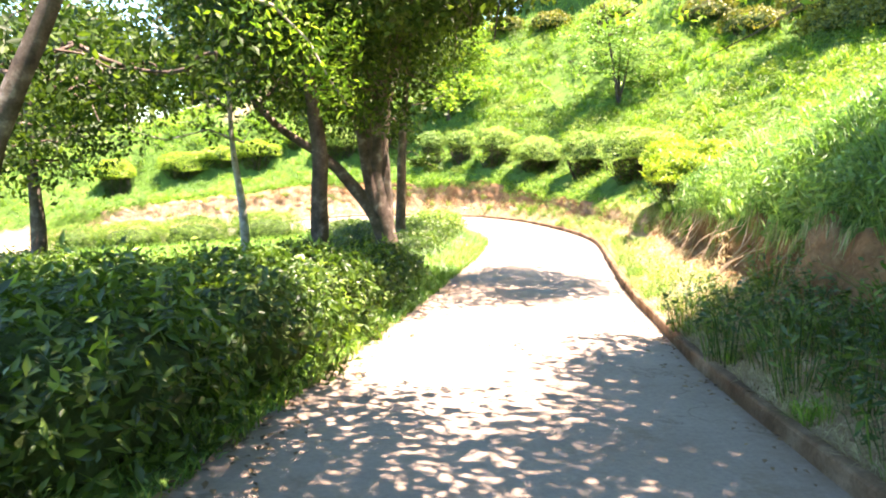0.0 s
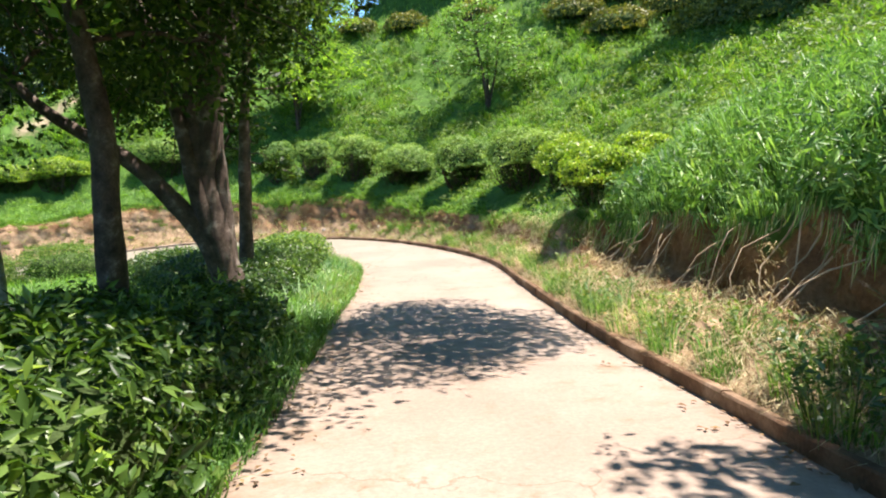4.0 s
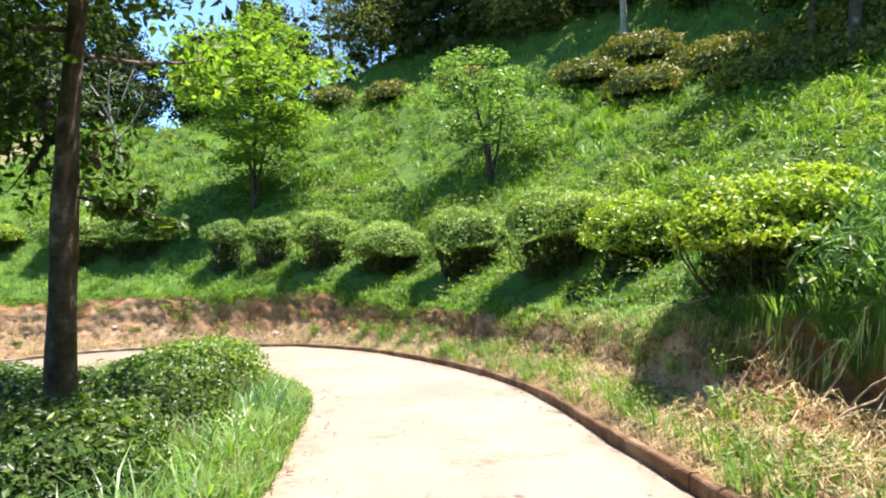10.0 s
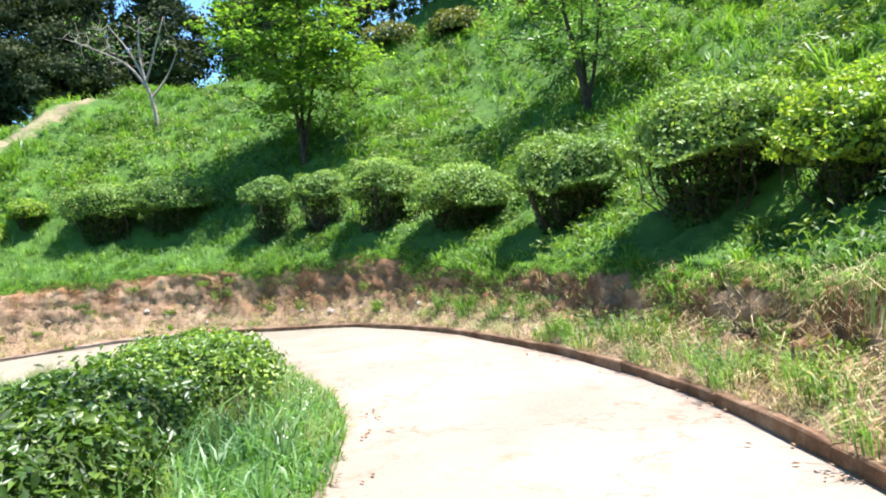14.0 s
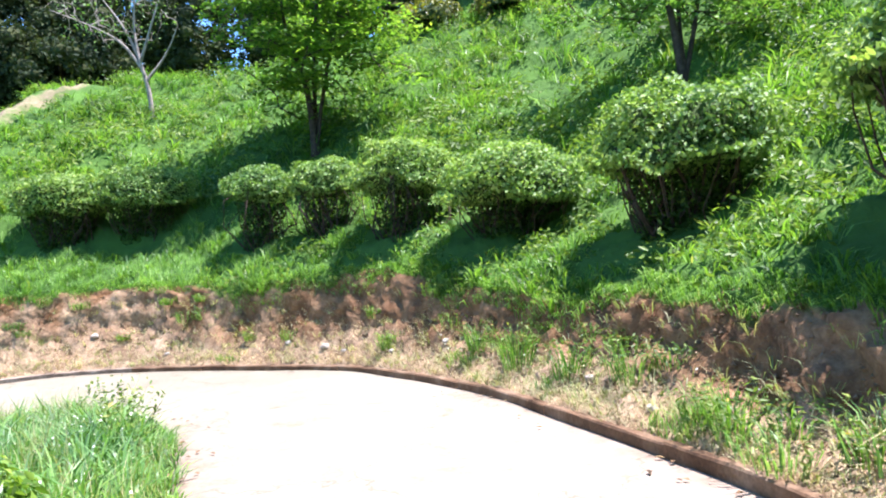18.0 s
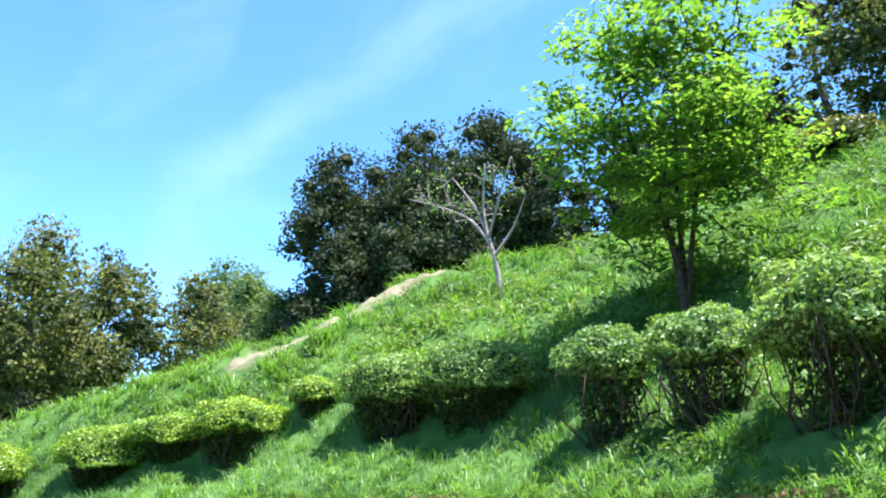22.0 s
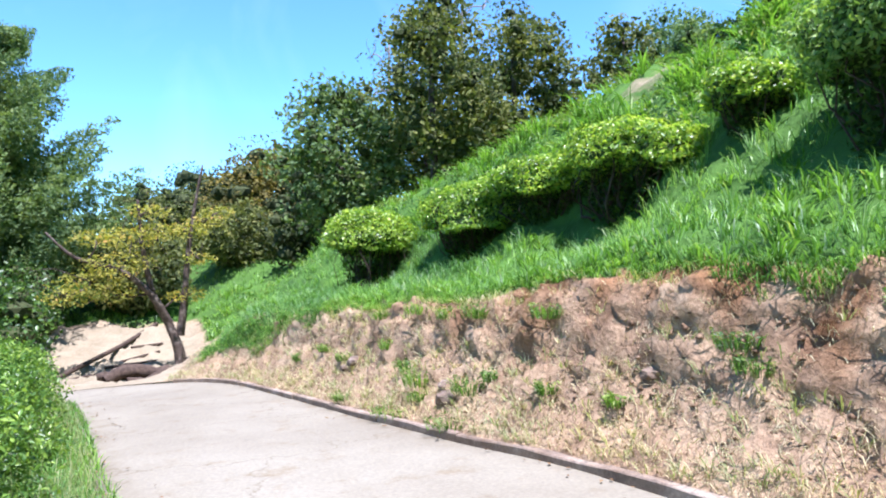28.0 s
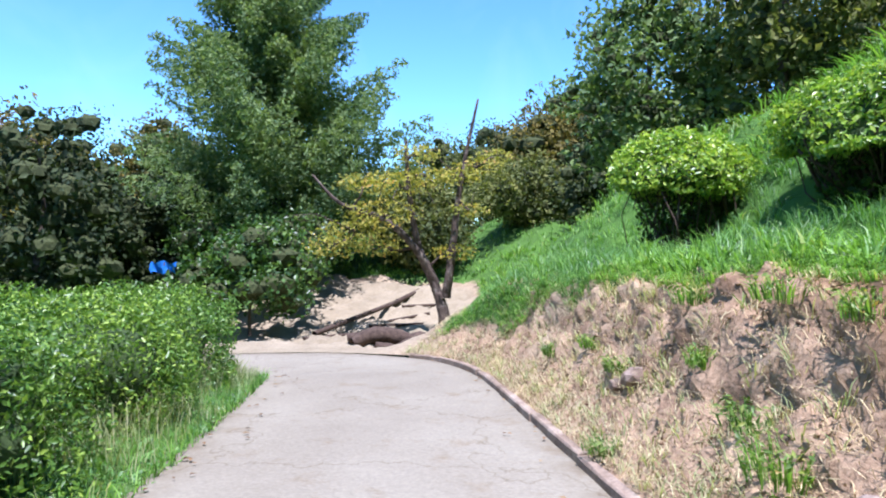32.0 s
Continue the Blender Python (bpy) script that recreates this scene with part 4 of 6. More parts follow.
HG = "glossy hedge bushes inside the bend"
for x, y, rx, ry, h in ((-2.3, 4.0, 0.95, 1.2, 0.75), (-2.0, 5.9, 1.0, 1.2, 0.72), (-3.9, 5.4, 1.2, 1.4, 0.8), (-1.7, 7.9, 0.95, 1.2, 0.66), (-3.6, 7.9, 1.3, 1.3, 0.68), (-5.9, 7.2, 1.4, 1.5, 0.75), (-3.1, 9.9, 1.3, 1.1, 0.58), (-1.35, 10.0, 0.8, 1.1, 0.5), (-5.5, 10.0, 1.4, 1.2, 0.62), (-8.2, 9.2, 1.5, 1.5, 0.7), (-2.9, 2.0, 1.1, 1.2, 0.8), (-1.1, 12.4, 0.75, 1.3, 0.42), (-2.6, 12.0, 0.9, 1.1, 0.5), (-0.75, 16.6, 0.7, 1.2, 0.42), (-0.45, 19.4, 0.8, 1.0, 0.5), (-2.0, 19.3, 1.1, 1.2, 0.5), (-0.75, 21.4, 0.9, 1.0, 0.5), (-0.25, 22.9, 0.95, 1.0, 0.62), (-2.9, 21.4, 1.2, 1.2, 0.55), (-7.6, 12.4, 1.4, 1.2, 0.6)):
    # bushes nearer the start take the shaded copy of the leaf
    hedge = bush("hedge_bush", "dense dark green leafy bush beside the path", inner_point(x, y), rx, ry, h, 0.1 * x, M_HEDGE_SHADED if y < 22 else M_HEDGE, int((4600 if y < 15 else 6400) * rx), 0.11 if y < 15 else 0.075, HG, 0.12, spread=0.5, ratio=0.36 if y < 15 else 0.5)
    # fresh shoots, coloured with the sunlit copy
    tips, way = [], []
    base = inner_point(x, y)
    for _ in range(int((26 if y < 15 else 14) * rx)):
        a, q = RNG.uniform(0, 6.28), RNG.uniform(0.15, 0.95)
        foot = np.array([x + rx * q * math.cos(a), y + ry * q * math.sin(a), base[2] + 0.12 + h * (0.3 + 0.85 * math.sqrt(1 - q * q) ** 0.8)])
        lean = unit(np.array([0.5 * q * math.cos(a), 0.5 * q * math.sin(a), 1.0]) + RNG.normal(0, 0.25, 3))
        reach = RNG.uniform(0.12, 0.32)
        for u in np.linspace(0.15, 1.0, 8):
            tips.append(foot + lean * reach * u + RNG.normal(0, 0.025, 3))
            way.append(unit(lean * 0.6 + RNG.normal(0, 0.6, 3)))
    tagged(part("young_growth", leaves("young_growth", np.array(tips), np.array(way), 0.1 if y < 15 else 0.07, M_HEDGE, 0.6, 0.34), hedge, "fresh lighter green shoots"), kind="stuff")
for s0, rx in ((73.2, 1.6), (75.8, 1.6), (78.4, 1.5), (80.7, 1.3)):
    x, y = kerb_xy(s0, -w_path(s0) - (1.6 if s0 < 74 else 1.42))
    bush("path_hedge", "rounded dense green hedge along the path's edge", inner_point(float(x), float(y)), rx, 1.15, 0.84, heading(s0), M_HEDGE, 13000, 0.062, "rounded hedge along the lower path", 0.12, "hedge", 0.65, ratio=0.4)


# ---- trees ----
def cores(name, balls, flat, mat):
    """Lumpy dark insides of leaf clumps, their shade put into the colour, which leaves hide."""
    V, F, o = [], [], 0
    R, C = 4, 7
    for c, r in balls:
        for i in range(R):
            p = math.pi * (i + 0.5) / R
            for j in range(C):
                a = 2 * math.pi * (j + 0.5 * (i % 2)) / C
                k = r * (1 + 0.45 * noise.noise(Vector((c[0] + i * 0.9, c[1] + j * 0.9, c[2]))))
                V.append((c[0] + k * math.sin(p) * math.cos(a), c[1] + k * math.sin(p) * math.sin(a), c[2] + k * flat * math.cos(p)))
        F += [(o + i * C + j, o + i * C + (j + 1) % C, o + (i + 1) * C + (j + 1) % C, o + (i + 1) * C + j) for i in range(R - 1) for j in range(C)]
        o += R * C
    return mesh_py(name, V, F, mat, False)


def tree(name, label, base, trunk, radius, clumps, mat, bark, n_leaf, size, limb_r=0.04, group="", flat=0.7, stems=None, droop=0.0, twigs=0, spread=0.9, joined=False, core=0.0, tiers=False, ratio=0.5):
    """A trunk through the places given, limbs to the clumps (x, y, z, radius), and leaves round every clump."""
    ob = thing(name, label, "tree", group, at=tuple(float(c) for c in base))
    B = np.array(base, float)
    T = [B + np.array(p, float) for p in trunk]
    dens = spline(np.array(T), 4)
    rad = np.linspace(radius, radius * 0.22, len(dens))
    rad[0] *= 1.35
    v, f = tube(dens, rad, 10, 0.22, B[0])
    bole = part("trunk", mesh_py("trunk", v, f, bark), ob)
    for k, st in enumerate(stems or []):
        L = spline(np.array([B + np.array(p, float) for p in st]), 4)
        v, f = tube(L, np.linspace(radius * 0.68, radius * 0.14, len(L)), 8, 0.2, k)
        part("limb", mesh_py("limb", v, f, bark), ob)
    lines, P, O = [], [], []
    top = dens[int(len(dens) * 0.5):]
    for st in stems or []:
        top = np.concatenate([top, spline(np.array([B + np.array(p, float) for p in st]), 4)[8:]])
    order = sorted(clumps, key=lambda c: float(np.linalg.norm(top - (B + np.array(c[:3])), axis=1).min()))
    nodes = list(top)
    for cx, cy, cz, r in order:
        c = B + np.array([cx, cy, cz])
        gap = [np.linalg.norm(p - c) + 0.5 * max(p[2] - c[2], 0) + (0 if k < len(top) else 0.25) for k, p in enumerate(nodes)]
        a = nodes[int(np.argmin(gap))]
        far_out = min(float(np.linalg.norm(top - c, axis=1).min()) / 5.0, 0.75)
        lines.append((wander(a, c, 5, 0.09, 0.05), np.linspace(limb_r * (1 - far_out), limb_r * (1 - far_out) * 0.55, 5)))
        nodes.append(c)
        for _ in range(twigs):
            e = c + RNG.normal(0, r * 0.7, 3)
            lines.append((wander(c + (a - c) * RNG.uniform(0, 0.4), e, 4, 0.1), np.linspace(limb_r * 0.35, limb_r * 0.12, 4)))
        m = max(6, int(n_leaf * r * r))
        dv = unit(RNG.normal(size=(m, 3)))
        rr = r * (RNG.uniform(0.45, 1.0, m) ** 0.6 + 0.18 * np.abs(RNG.normal(size=m)))
        wob = 1 + 0.35 * np.array([noise.noise(Vector(q) * 2.5 + Vector((cx, cy, cz))) for q in dv])
        P.append(c + dv * (rr * wob)[:, None] * [1, 1, flat])
        O.append(np.tile([0.0, 0.0, 1.0], (m, 1)) + dv * 0.25 if tiers else dv)
    if lines:
        main = lines[::twigs + 1]
        keep = main[:24] if not joined else main[:9]
        for ln in keep:
            part("branch", tubes("branch", [ln], bark, 5), bole)
        if twigs:
            fine = main[24:] + [ln for k, ln in enumerate(lines) if k % (twigs + 1)]
            tagged(part("twigwork", tubes("twigwork", fine, bark, 4), ob), kind="stuff")
    # dark lumps added inside the clumps to stand for their inner shade
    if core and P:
        tagged(part("crown_shade_core", cores("crown_shade_core", [(B + np.array(c[:3]), c[3] * core) for c in clumps], flat, M_CORE), ob), kind="stuff")
    if P and n_leaf:
        part("crown", leaves("crown", np.concatenate(P), np.concatenate(O), size, mat, spread, 0.62 if joined and ratio == 0.5 else ratio, droop), ob)
    return ob


def crown_clumps(cx, cy, cz, rx, ry, rz, n, r0, r1, fill=0.55):
    out = []
    for _ in range(n):
        dv = unit(RNG.normal(size=3))
        k = RNG.uniform(fill, 1.0)
        w = 1.0 - 0.35 * max(dv[2] * k, 0) + RNG.normal(0, 0.06)
        out.append((cx + dv[0] * rx * k * w, cy + dv[1] * ry * k * w, cz + dv[2] * rz * k, RNG.uniform(r0, r1)))
    return out


# shade trees inside the bend
SH = "shade trees inside the bend"
tree("shade_tree", "dark-trunked shade tree among bushes by the path", inner_point(-2.3, 13.1), [(0, 0, -0.3), (-0.02, -0.2, 1.2), (0.1, -0.5, 2.6), (-0.1, -0.6, 4.5), (0.1, -0.4, 7.5)], 0.21, crown_clumps(-0.6, 0.3, 5.2, 3.2, 3.0, 2.2, 36, 0.7, 1.15) + crown_clumps(-0.2, -1.0, 4.9, 2.4, 2.0, 0.7, 28, 0.6, 0.95) + crown_clumps(1.8, -3.1, 5.1, 1.3, 1.7, 0.5, 34, 0.6, 0.9) + crown_clumps(0.6, -1.7, 6.3, 2.4, 1.9, 0.8, 54, 0.6, 0.95) + crown_clumps(2.3, -1.9, 5.7, 1.9, 2.1, 0.8, 54, 0.6, 0.95), M_CROWN_DARK, M_BARK, 430, 0.13, 0.05, SH, twigs=1)
tree("shade_tree", "forked shade tree with pale patches on its bark", inner_point(-1.25, 15.5), [(0.15, -0.1, -0.3), (-0.05, 0, 0.8), (-0.25, 0, 2.0), (-0.32, 0, 3.6), (0.0, 0, 5.2), (0.2, 0, 7.5)], 0.28, crown_clumps(-0.9, 0.2, 5.3, 2.8, 2.8, 1.9, 36, 0.7, 1.1) + crown_clumps(-0.9, 1.3, 3.2, 1.6, 1.2, 0.5, 6, 0.35, 0.6) + crown_clumps(4.5, -2.55, 6.9, 1.7, 2.6, 0.5, 46, 0.45, 0.8), M_CROWN_DARK, M_BARK, 660, 0.13, 0.06, SH, stems=[[(0.0, 0.05, 0.5), (-0.03, 0.06, 1.6), (-0.06, 0.1, 2.8), (0.1, 0.2, 3.8), (0.7, 0.4, 5.8)], [(-0.2, -0.05, 1.2), (-0.42, -0.1, 2.2), (-0.6, -0.1, 3.2), (-1.3, 0.2, 5.6)], [(-0.05, 0, 0.6), (-0.5, -0.1, 1.5), (-1.3, -0.2, 2.4), (-2.4, -0.3, 3.2), (-3.4, -0.4, 4.6)], [(-0.25, 0, 2.2), (0.0, -0.1, 3.8), (0.5, -0.3, 5.6), (2.4, -1.4, 6.8), (4.6, -2.6, 7.1)]], twigs=1)
slender = tree("shade_tree", "slender straight dark-trunked tree by the path", inner_point(-1.15, 18.2), [(0, 0, -0.3), (0.05, 0, 1.5), (0.12, 0, 3.2), (0.25, 0, 5.0), (0.2, 0, 7.5)], 0.16, crown_clumps(-0.8, 0.4, 5.7, 2.0, 2.4, 1.7, 24, 0.6, 1.0) + crown_clumps(-0.4, 0.9, 3.1, 0.9, 0.9, 0.6, 8, 0.3, 0.5) + crown_clumps(-1.6, 1.0, 4.0, 1.5, 1.2, 1.0, 20, 0.45, 0.75), M_CROWN_DARK, M_BARK, 520, 0.12, 0.045, SH, twigs=1)
# the upper bough's sunlight is put into its paler leaf colour
for nm, a, c, r0, cnt, mt, lab in (("bough", (-1.0, 18.2, 1.6), (1.0, 21.2, 2.35), 0.42, 15, M_MAPLE, "sunlit yellow-green leaves on a low bough"), ("low_bough", (-1.05, 18.2, 0.3), (-0.15, 18.5, -0.02), 0.2, 6, M_HEDGE_SHADED, "dark drooping leaves on a low bough")):
    line = wander(a, c, 7, 0.06, 0.03)
    part("branch", tubes("branch", [(line, np.linspace(0.022, 0.005, 7))], M_BARK, 5), slender)
    pts = np.concatenate([line[2 + k % 5] + RNG.normal(0, 0.3, 3) * [1, 1, 0.7] * (2.0 * r0) + RNG.normal(0, r0 * 0.42, (75, 3)) * [1, 1, 0.55] for k in range(cnt)])
    tagged(part("leaf_spray", leaves("leaf_spray", pts, np.tile([0.0, 0.0, 1.0], (len(pts), 1)), 0.12, mt, 0.6, 0.55, 0.2), slender, lab), kind="stuff")
tree("shade_tree", "dark leafy tree deep inside the bend", inner_point(-7.6, 12.8), [(0, 0, -0.3), (0.1, 0, 1.4), (0.0, 0.2, 3.0), (0.2, 0.2, 5.6)], 0.18, crown_clumps(0.3, 0, 3.9, 2.9, 2.4, 1.8, 46, 0.6, 1.0), M_CROWN_DARK, M_BARK, 360, 0.14, 0.045, SH, twigs=1)
tree("pale_trunk_tree", "slim tree with pale mottled bark", inner_point(-4.4, 15.4), [(0, 0, -0.3), (-0.05, 0, 1.5), (-0.2, 0, 3.0), (-0.2, 0, 5.5)], 0.12, crown_clumps(-0.8, 0, 4.6, 2.6, 2.4, 1.9, 18, 0.6, 1.0), M_CROWN_DARK, M_BARK_PALE, 260, 0.12, 0.04, SH, twigs=1)
leaning = tree("leaning_tree", "leaning dark tree over the start of the path", inner_point(-4.7, 6.6), [(0, 0, -0.3), (0.1, 0, 1.2), (0.5, 0.0, 2.4), (1.1, 0.1, 3.6), (2.0, 0.2, 5.5)], 0.2, crown_clumps(2.9, -2.4, 5.7, 2.3, 2.0, 0.7, 56, 0.6, 0.95) + crown_clumps(3.7, -2.8, 5.6, 3.0, 2.6, 0.9, 74, 0.6, 1.0) + crown_clumps(-0.6, 1.6, 3.3, 1.6, 1.6, 0.5, 14, 0.5, 0.8) + [(-2.2, 2.6, 2.6, 0.8), (-3.4, 1.8, 2.8, 1.0), (-1.0, 3.0, 2.5, 0.7), (-4.4, 3.0, 2.6, 1.0), (-0.6, 1.0, 3.2, 0.8), (0.6, 1.5, 3.4, 0.7), (1.6, 1.6, 3.1, 0.55), (-1.6, 0.8, 3.0, 0.9), (2.2, 1.4, 3.3, 0.5), (0.2, 2.4, 3.0, 0.6)], M_CROWN_DARK, M_BARK, 480, 0.13, 0.05, SH, twigs=1)
part("branch", tubes("branch", [(wander((-3.6, 6.7, 3.4), (-1.9, 8.2, 2.6), 5, 0.05) + wander((-1.9, 8.2, 2.6), (-1.1, 8.3, 1.5), 4, 0.05)[1:], np.linspace(0.035, 0.008, 8))], M_TWIG, 5), leaning)
# spray in a paler leaf than the crown, standing for sun on it
spray = []
for c, r in (((-1.2, 8.2, 1.65), 0.3), ((-1.45, 8.2, 2.0), 0.4), ((-1.7, 8.3, 2.35), 0.45), ((-2.1, 8.1, 2.75), 0.5), ((-1.2, 8.5, 2.3), 0.35), ((-2.6, 7.7, 3.1), 0.55), ((-1.9, 8.6, 2.9), 0.45)):
    spray.append(np.array(c) + RNG.normal(0, r * 0.5, (150, 3)))
spray = np.concatenate(spray)
part("leaf_spray", leaves("leaf_spray", spray, np.tile([0.3, 0, -0.5], (len(spray), 1)), 0.1, M_MAPLE, 0.8, 0.4), leaning, "bright green sunlit leaf spray")
# tree on the right bank whose crown shades the start of the path
tree("bank_tree", "broad tree shading the start of the path", hill_point(35.2, 4.6), [(0, 0, -0.3), (-0.3, 0.1, 1.5), (-0.9, 0.3, 3.0), (-1.8, 0.6, 4.2)], 0.22, crown_clumps(-2.5, 1.9, 3.4, 0.9, 1.3, 0.6, 18, 0.5, 0.8) + crown_clumps(-2.7, -2.6, 4.0, 3.3, 2.8, 1.0, 52, 0.6, 1.0) + crown_clumps(-0.6, 2.0, 4.2, 1.5, 2.3, 0.8, 34, 0.6, 0.95) + crown_clumps(1.9, 0.9, 4.4, 2.0, 2.6, 0.8, 26, 0.5, 0.8) + crown_clumps(-0.8, -0.9, 4.3, 1.8, 1.7, 0.7, 44, 0.6, 0.95) + crown_clumps(-0.6, -1.5, 5.2, 2.8, 2.6, 0.6, 50, 0.7, 1.0) + crown_clumps(-1.4, 0.8, 5.0, 2.2, 2.4, 0.6, 44, 0.7, 1.0), M_CROWN_DARK, M_BARK, 360, 0.19, 0.05, twigs=0)

# unseen crown behind the start, added to cut skylight; its boughs hang in view
over = tree("bank_tree", "unseen tree added behind the start to cut skylight, with hanging boughs", hill_point(27.0, 4.2), [(0, 0, -0.3), (-0.3, 0.1, 1.6), (-1.0, 0.3, 3.2), (-2.2, 0.5, 4.6)], 0.24, crown_clumps(-3.4, -0.6, 4.6, 4.2, 3.4, 1.2, 80, 0.7, 1.1), M_CROWN_DARK, M_BARK, 170, 0.2, 0.05, twigs=0)
over_z = 2.35
for a, c, nl in (((4.2, 5.2, 3.4), (1.75, 7.3, over_z), 90), ((4.4, 6.4, 3.6), (2.7, 8.2, over_z + 0.1), 90), ((3.8, 4.2, 3.3), (2.15, 6.0, over_z - 0.5), 26), ((4.6, 5.6, 3.5), (3.3, 7.6, over_z + 0.25), 80)):
    line = wander(a, c, 7, 0.05, -0.03)
    part("branch", tubes("branch", [(line, np.linspace(0.02, 0.004, 7))], M_BARK, 5), over)
    pts = np.concatenate([line[i] + RNG.normal(0, 0.13, (nl // 5, 3)) * [1, 1, 0.5] for i in range(2, 7)])
    tagged(part("leaf_spray", leaves("leaf_spray", pts, np.tile([0.0, 0.0, 1.0], (len(pts), 1)), 0.11, M_MAPLE, 0.55, 0.42, 0.25), over, "fresh green leaves on a hanging bough"), kind="stuff")

# hillside trees
b = np.array([8.5, 34.9, 0.0])
s_, d_ = station(b[0], b[1])
b = hill_point(float(s_[0]), float(d_[0]))
tree("shrub_tree", "airy many-stemmed shrub tree on the hillside", b, [(0, 0, -0.2), (-0.2, 0, 1.2), (-0.5, 0.1, 2.6), (-0.9, 0, 4.6)], 0.1, crown_clumps(-0.4, 0, 2.75, 2.9, 2.4, 2.3, 96, 0.3, 0.6, 0.3), M_SHRUB, M_STEM, 330, 0.15, 0.03, flat=0.4, tiers=True, spread=0.45, stems=[[(0, 0, 0), (0.3, 0.1, 1.2), (0.5, 0, 2.8), (0.9, 0, 4.2)], [(0.05, 0, 0), (0.0, 0.2, 1.5), (0.05, 0.2, 3.5)]], twigs=1)
s_, d_ = station(0.3, 39.0)
b = hill_point(float(s_[0]), float(d_[0]))
tree("maple_tree", "bright green maple with slender dark stems on the hill", b, [(0, 0, -0.2), (-0.15, 0, 1.6), (-0.7, 0.2, 3.5), (-1.1, 0.2, 6.6)], 0.1, crown_clumps(0.1, 0, 4.2, 3.0, 2.6, 3.7, 140, 0.4, 0.8, 0.3), M_MAPLE, M_STEM, 300, 0.17, 0.035, tiers=True, spread=0.42, stems=[[(0, 0, 0), (0.25, 0.1, 1.6), (0.7, 0, 3.6), (1.3, 0, 5.6)], [(0.05, 0, 0), (0.0, 0.3, 2.0), (0.15, 0.3, 5.0), (-0.2, 0.3, 7.4)]], flat=0.32, twigs=1)
s_, d_ = station(-5.2, 43.6)
b = hill_point(float(s_[0]), float(d_[0]))
tree("sparse_tree", "nearly leafless young tree with pale branches", b, [(0, 0, -0.2), (-0.1, 0, 0.9), (-0.35, 0, 1.9), (-0.5, 0.1, 3.0), (-0.4, 0.1, 4.2)], 0.085, crown_clumps(-0.9, 0, 3.3, 2.5, 1.2, 0.9, 34, 0.3, 0.5), M_SHRUB, M_TWIG, 60, 0.12, 0.022, stems=[[(-0.3, 0, 1.6), (-0.9, 0, 2.4), (-1.9, 0.1, 3.0), (-3.1, 0.1, 3.5)], [(-0.3, 0, 1.8), (-0.9, 0.2, 3.0), (-1.6, 0.3, 4.0)], [(-0.3, 0, 1.8), (0.1, -0.1, 2.9), (0.5, 0, 4.2)], [(-0.12, 0, 1.2), (0.45, 0.1, 2.0), (0.9, 0, 2.9)]], twigs=2)


def wood_tree(x, y, z, height, rx, n, mat, label, group, leaf=0.3, dens=150, r0=0.16, r1=0.28, low=0.12, flat=0.75, bark=M_BARK, name="woodland_tree", core=0.58, ratio=0.5):
    cz = height * (0.5 + low / 2)
    rz = height * (1 - low) / 2
    return tree(name, label, (x, y, z), [(0, 0, -0.5), (0.1, 0, height * 0.3), (-0.2, 0.1, height * 0.6), (0, 0, height * 0.92)], height * 0.022, crown_clumps(0, 0, cz, rx, rx, rz, n, rx * r0 * 1.6, rx * r1 * 1.6, 0.5), mat, bark, dens, leaf, height * 0.006, group, flat, twigs=0, joined=True, core=core, spread=0.75, ratio=ratio)


WD = "trees of the surrounding woods"
def ground_z(x, y):
    s, d = station(x, y)
    return float(hill_z(s, d)[0]) if d[0] > 0 else inner_point(x, y)[2]


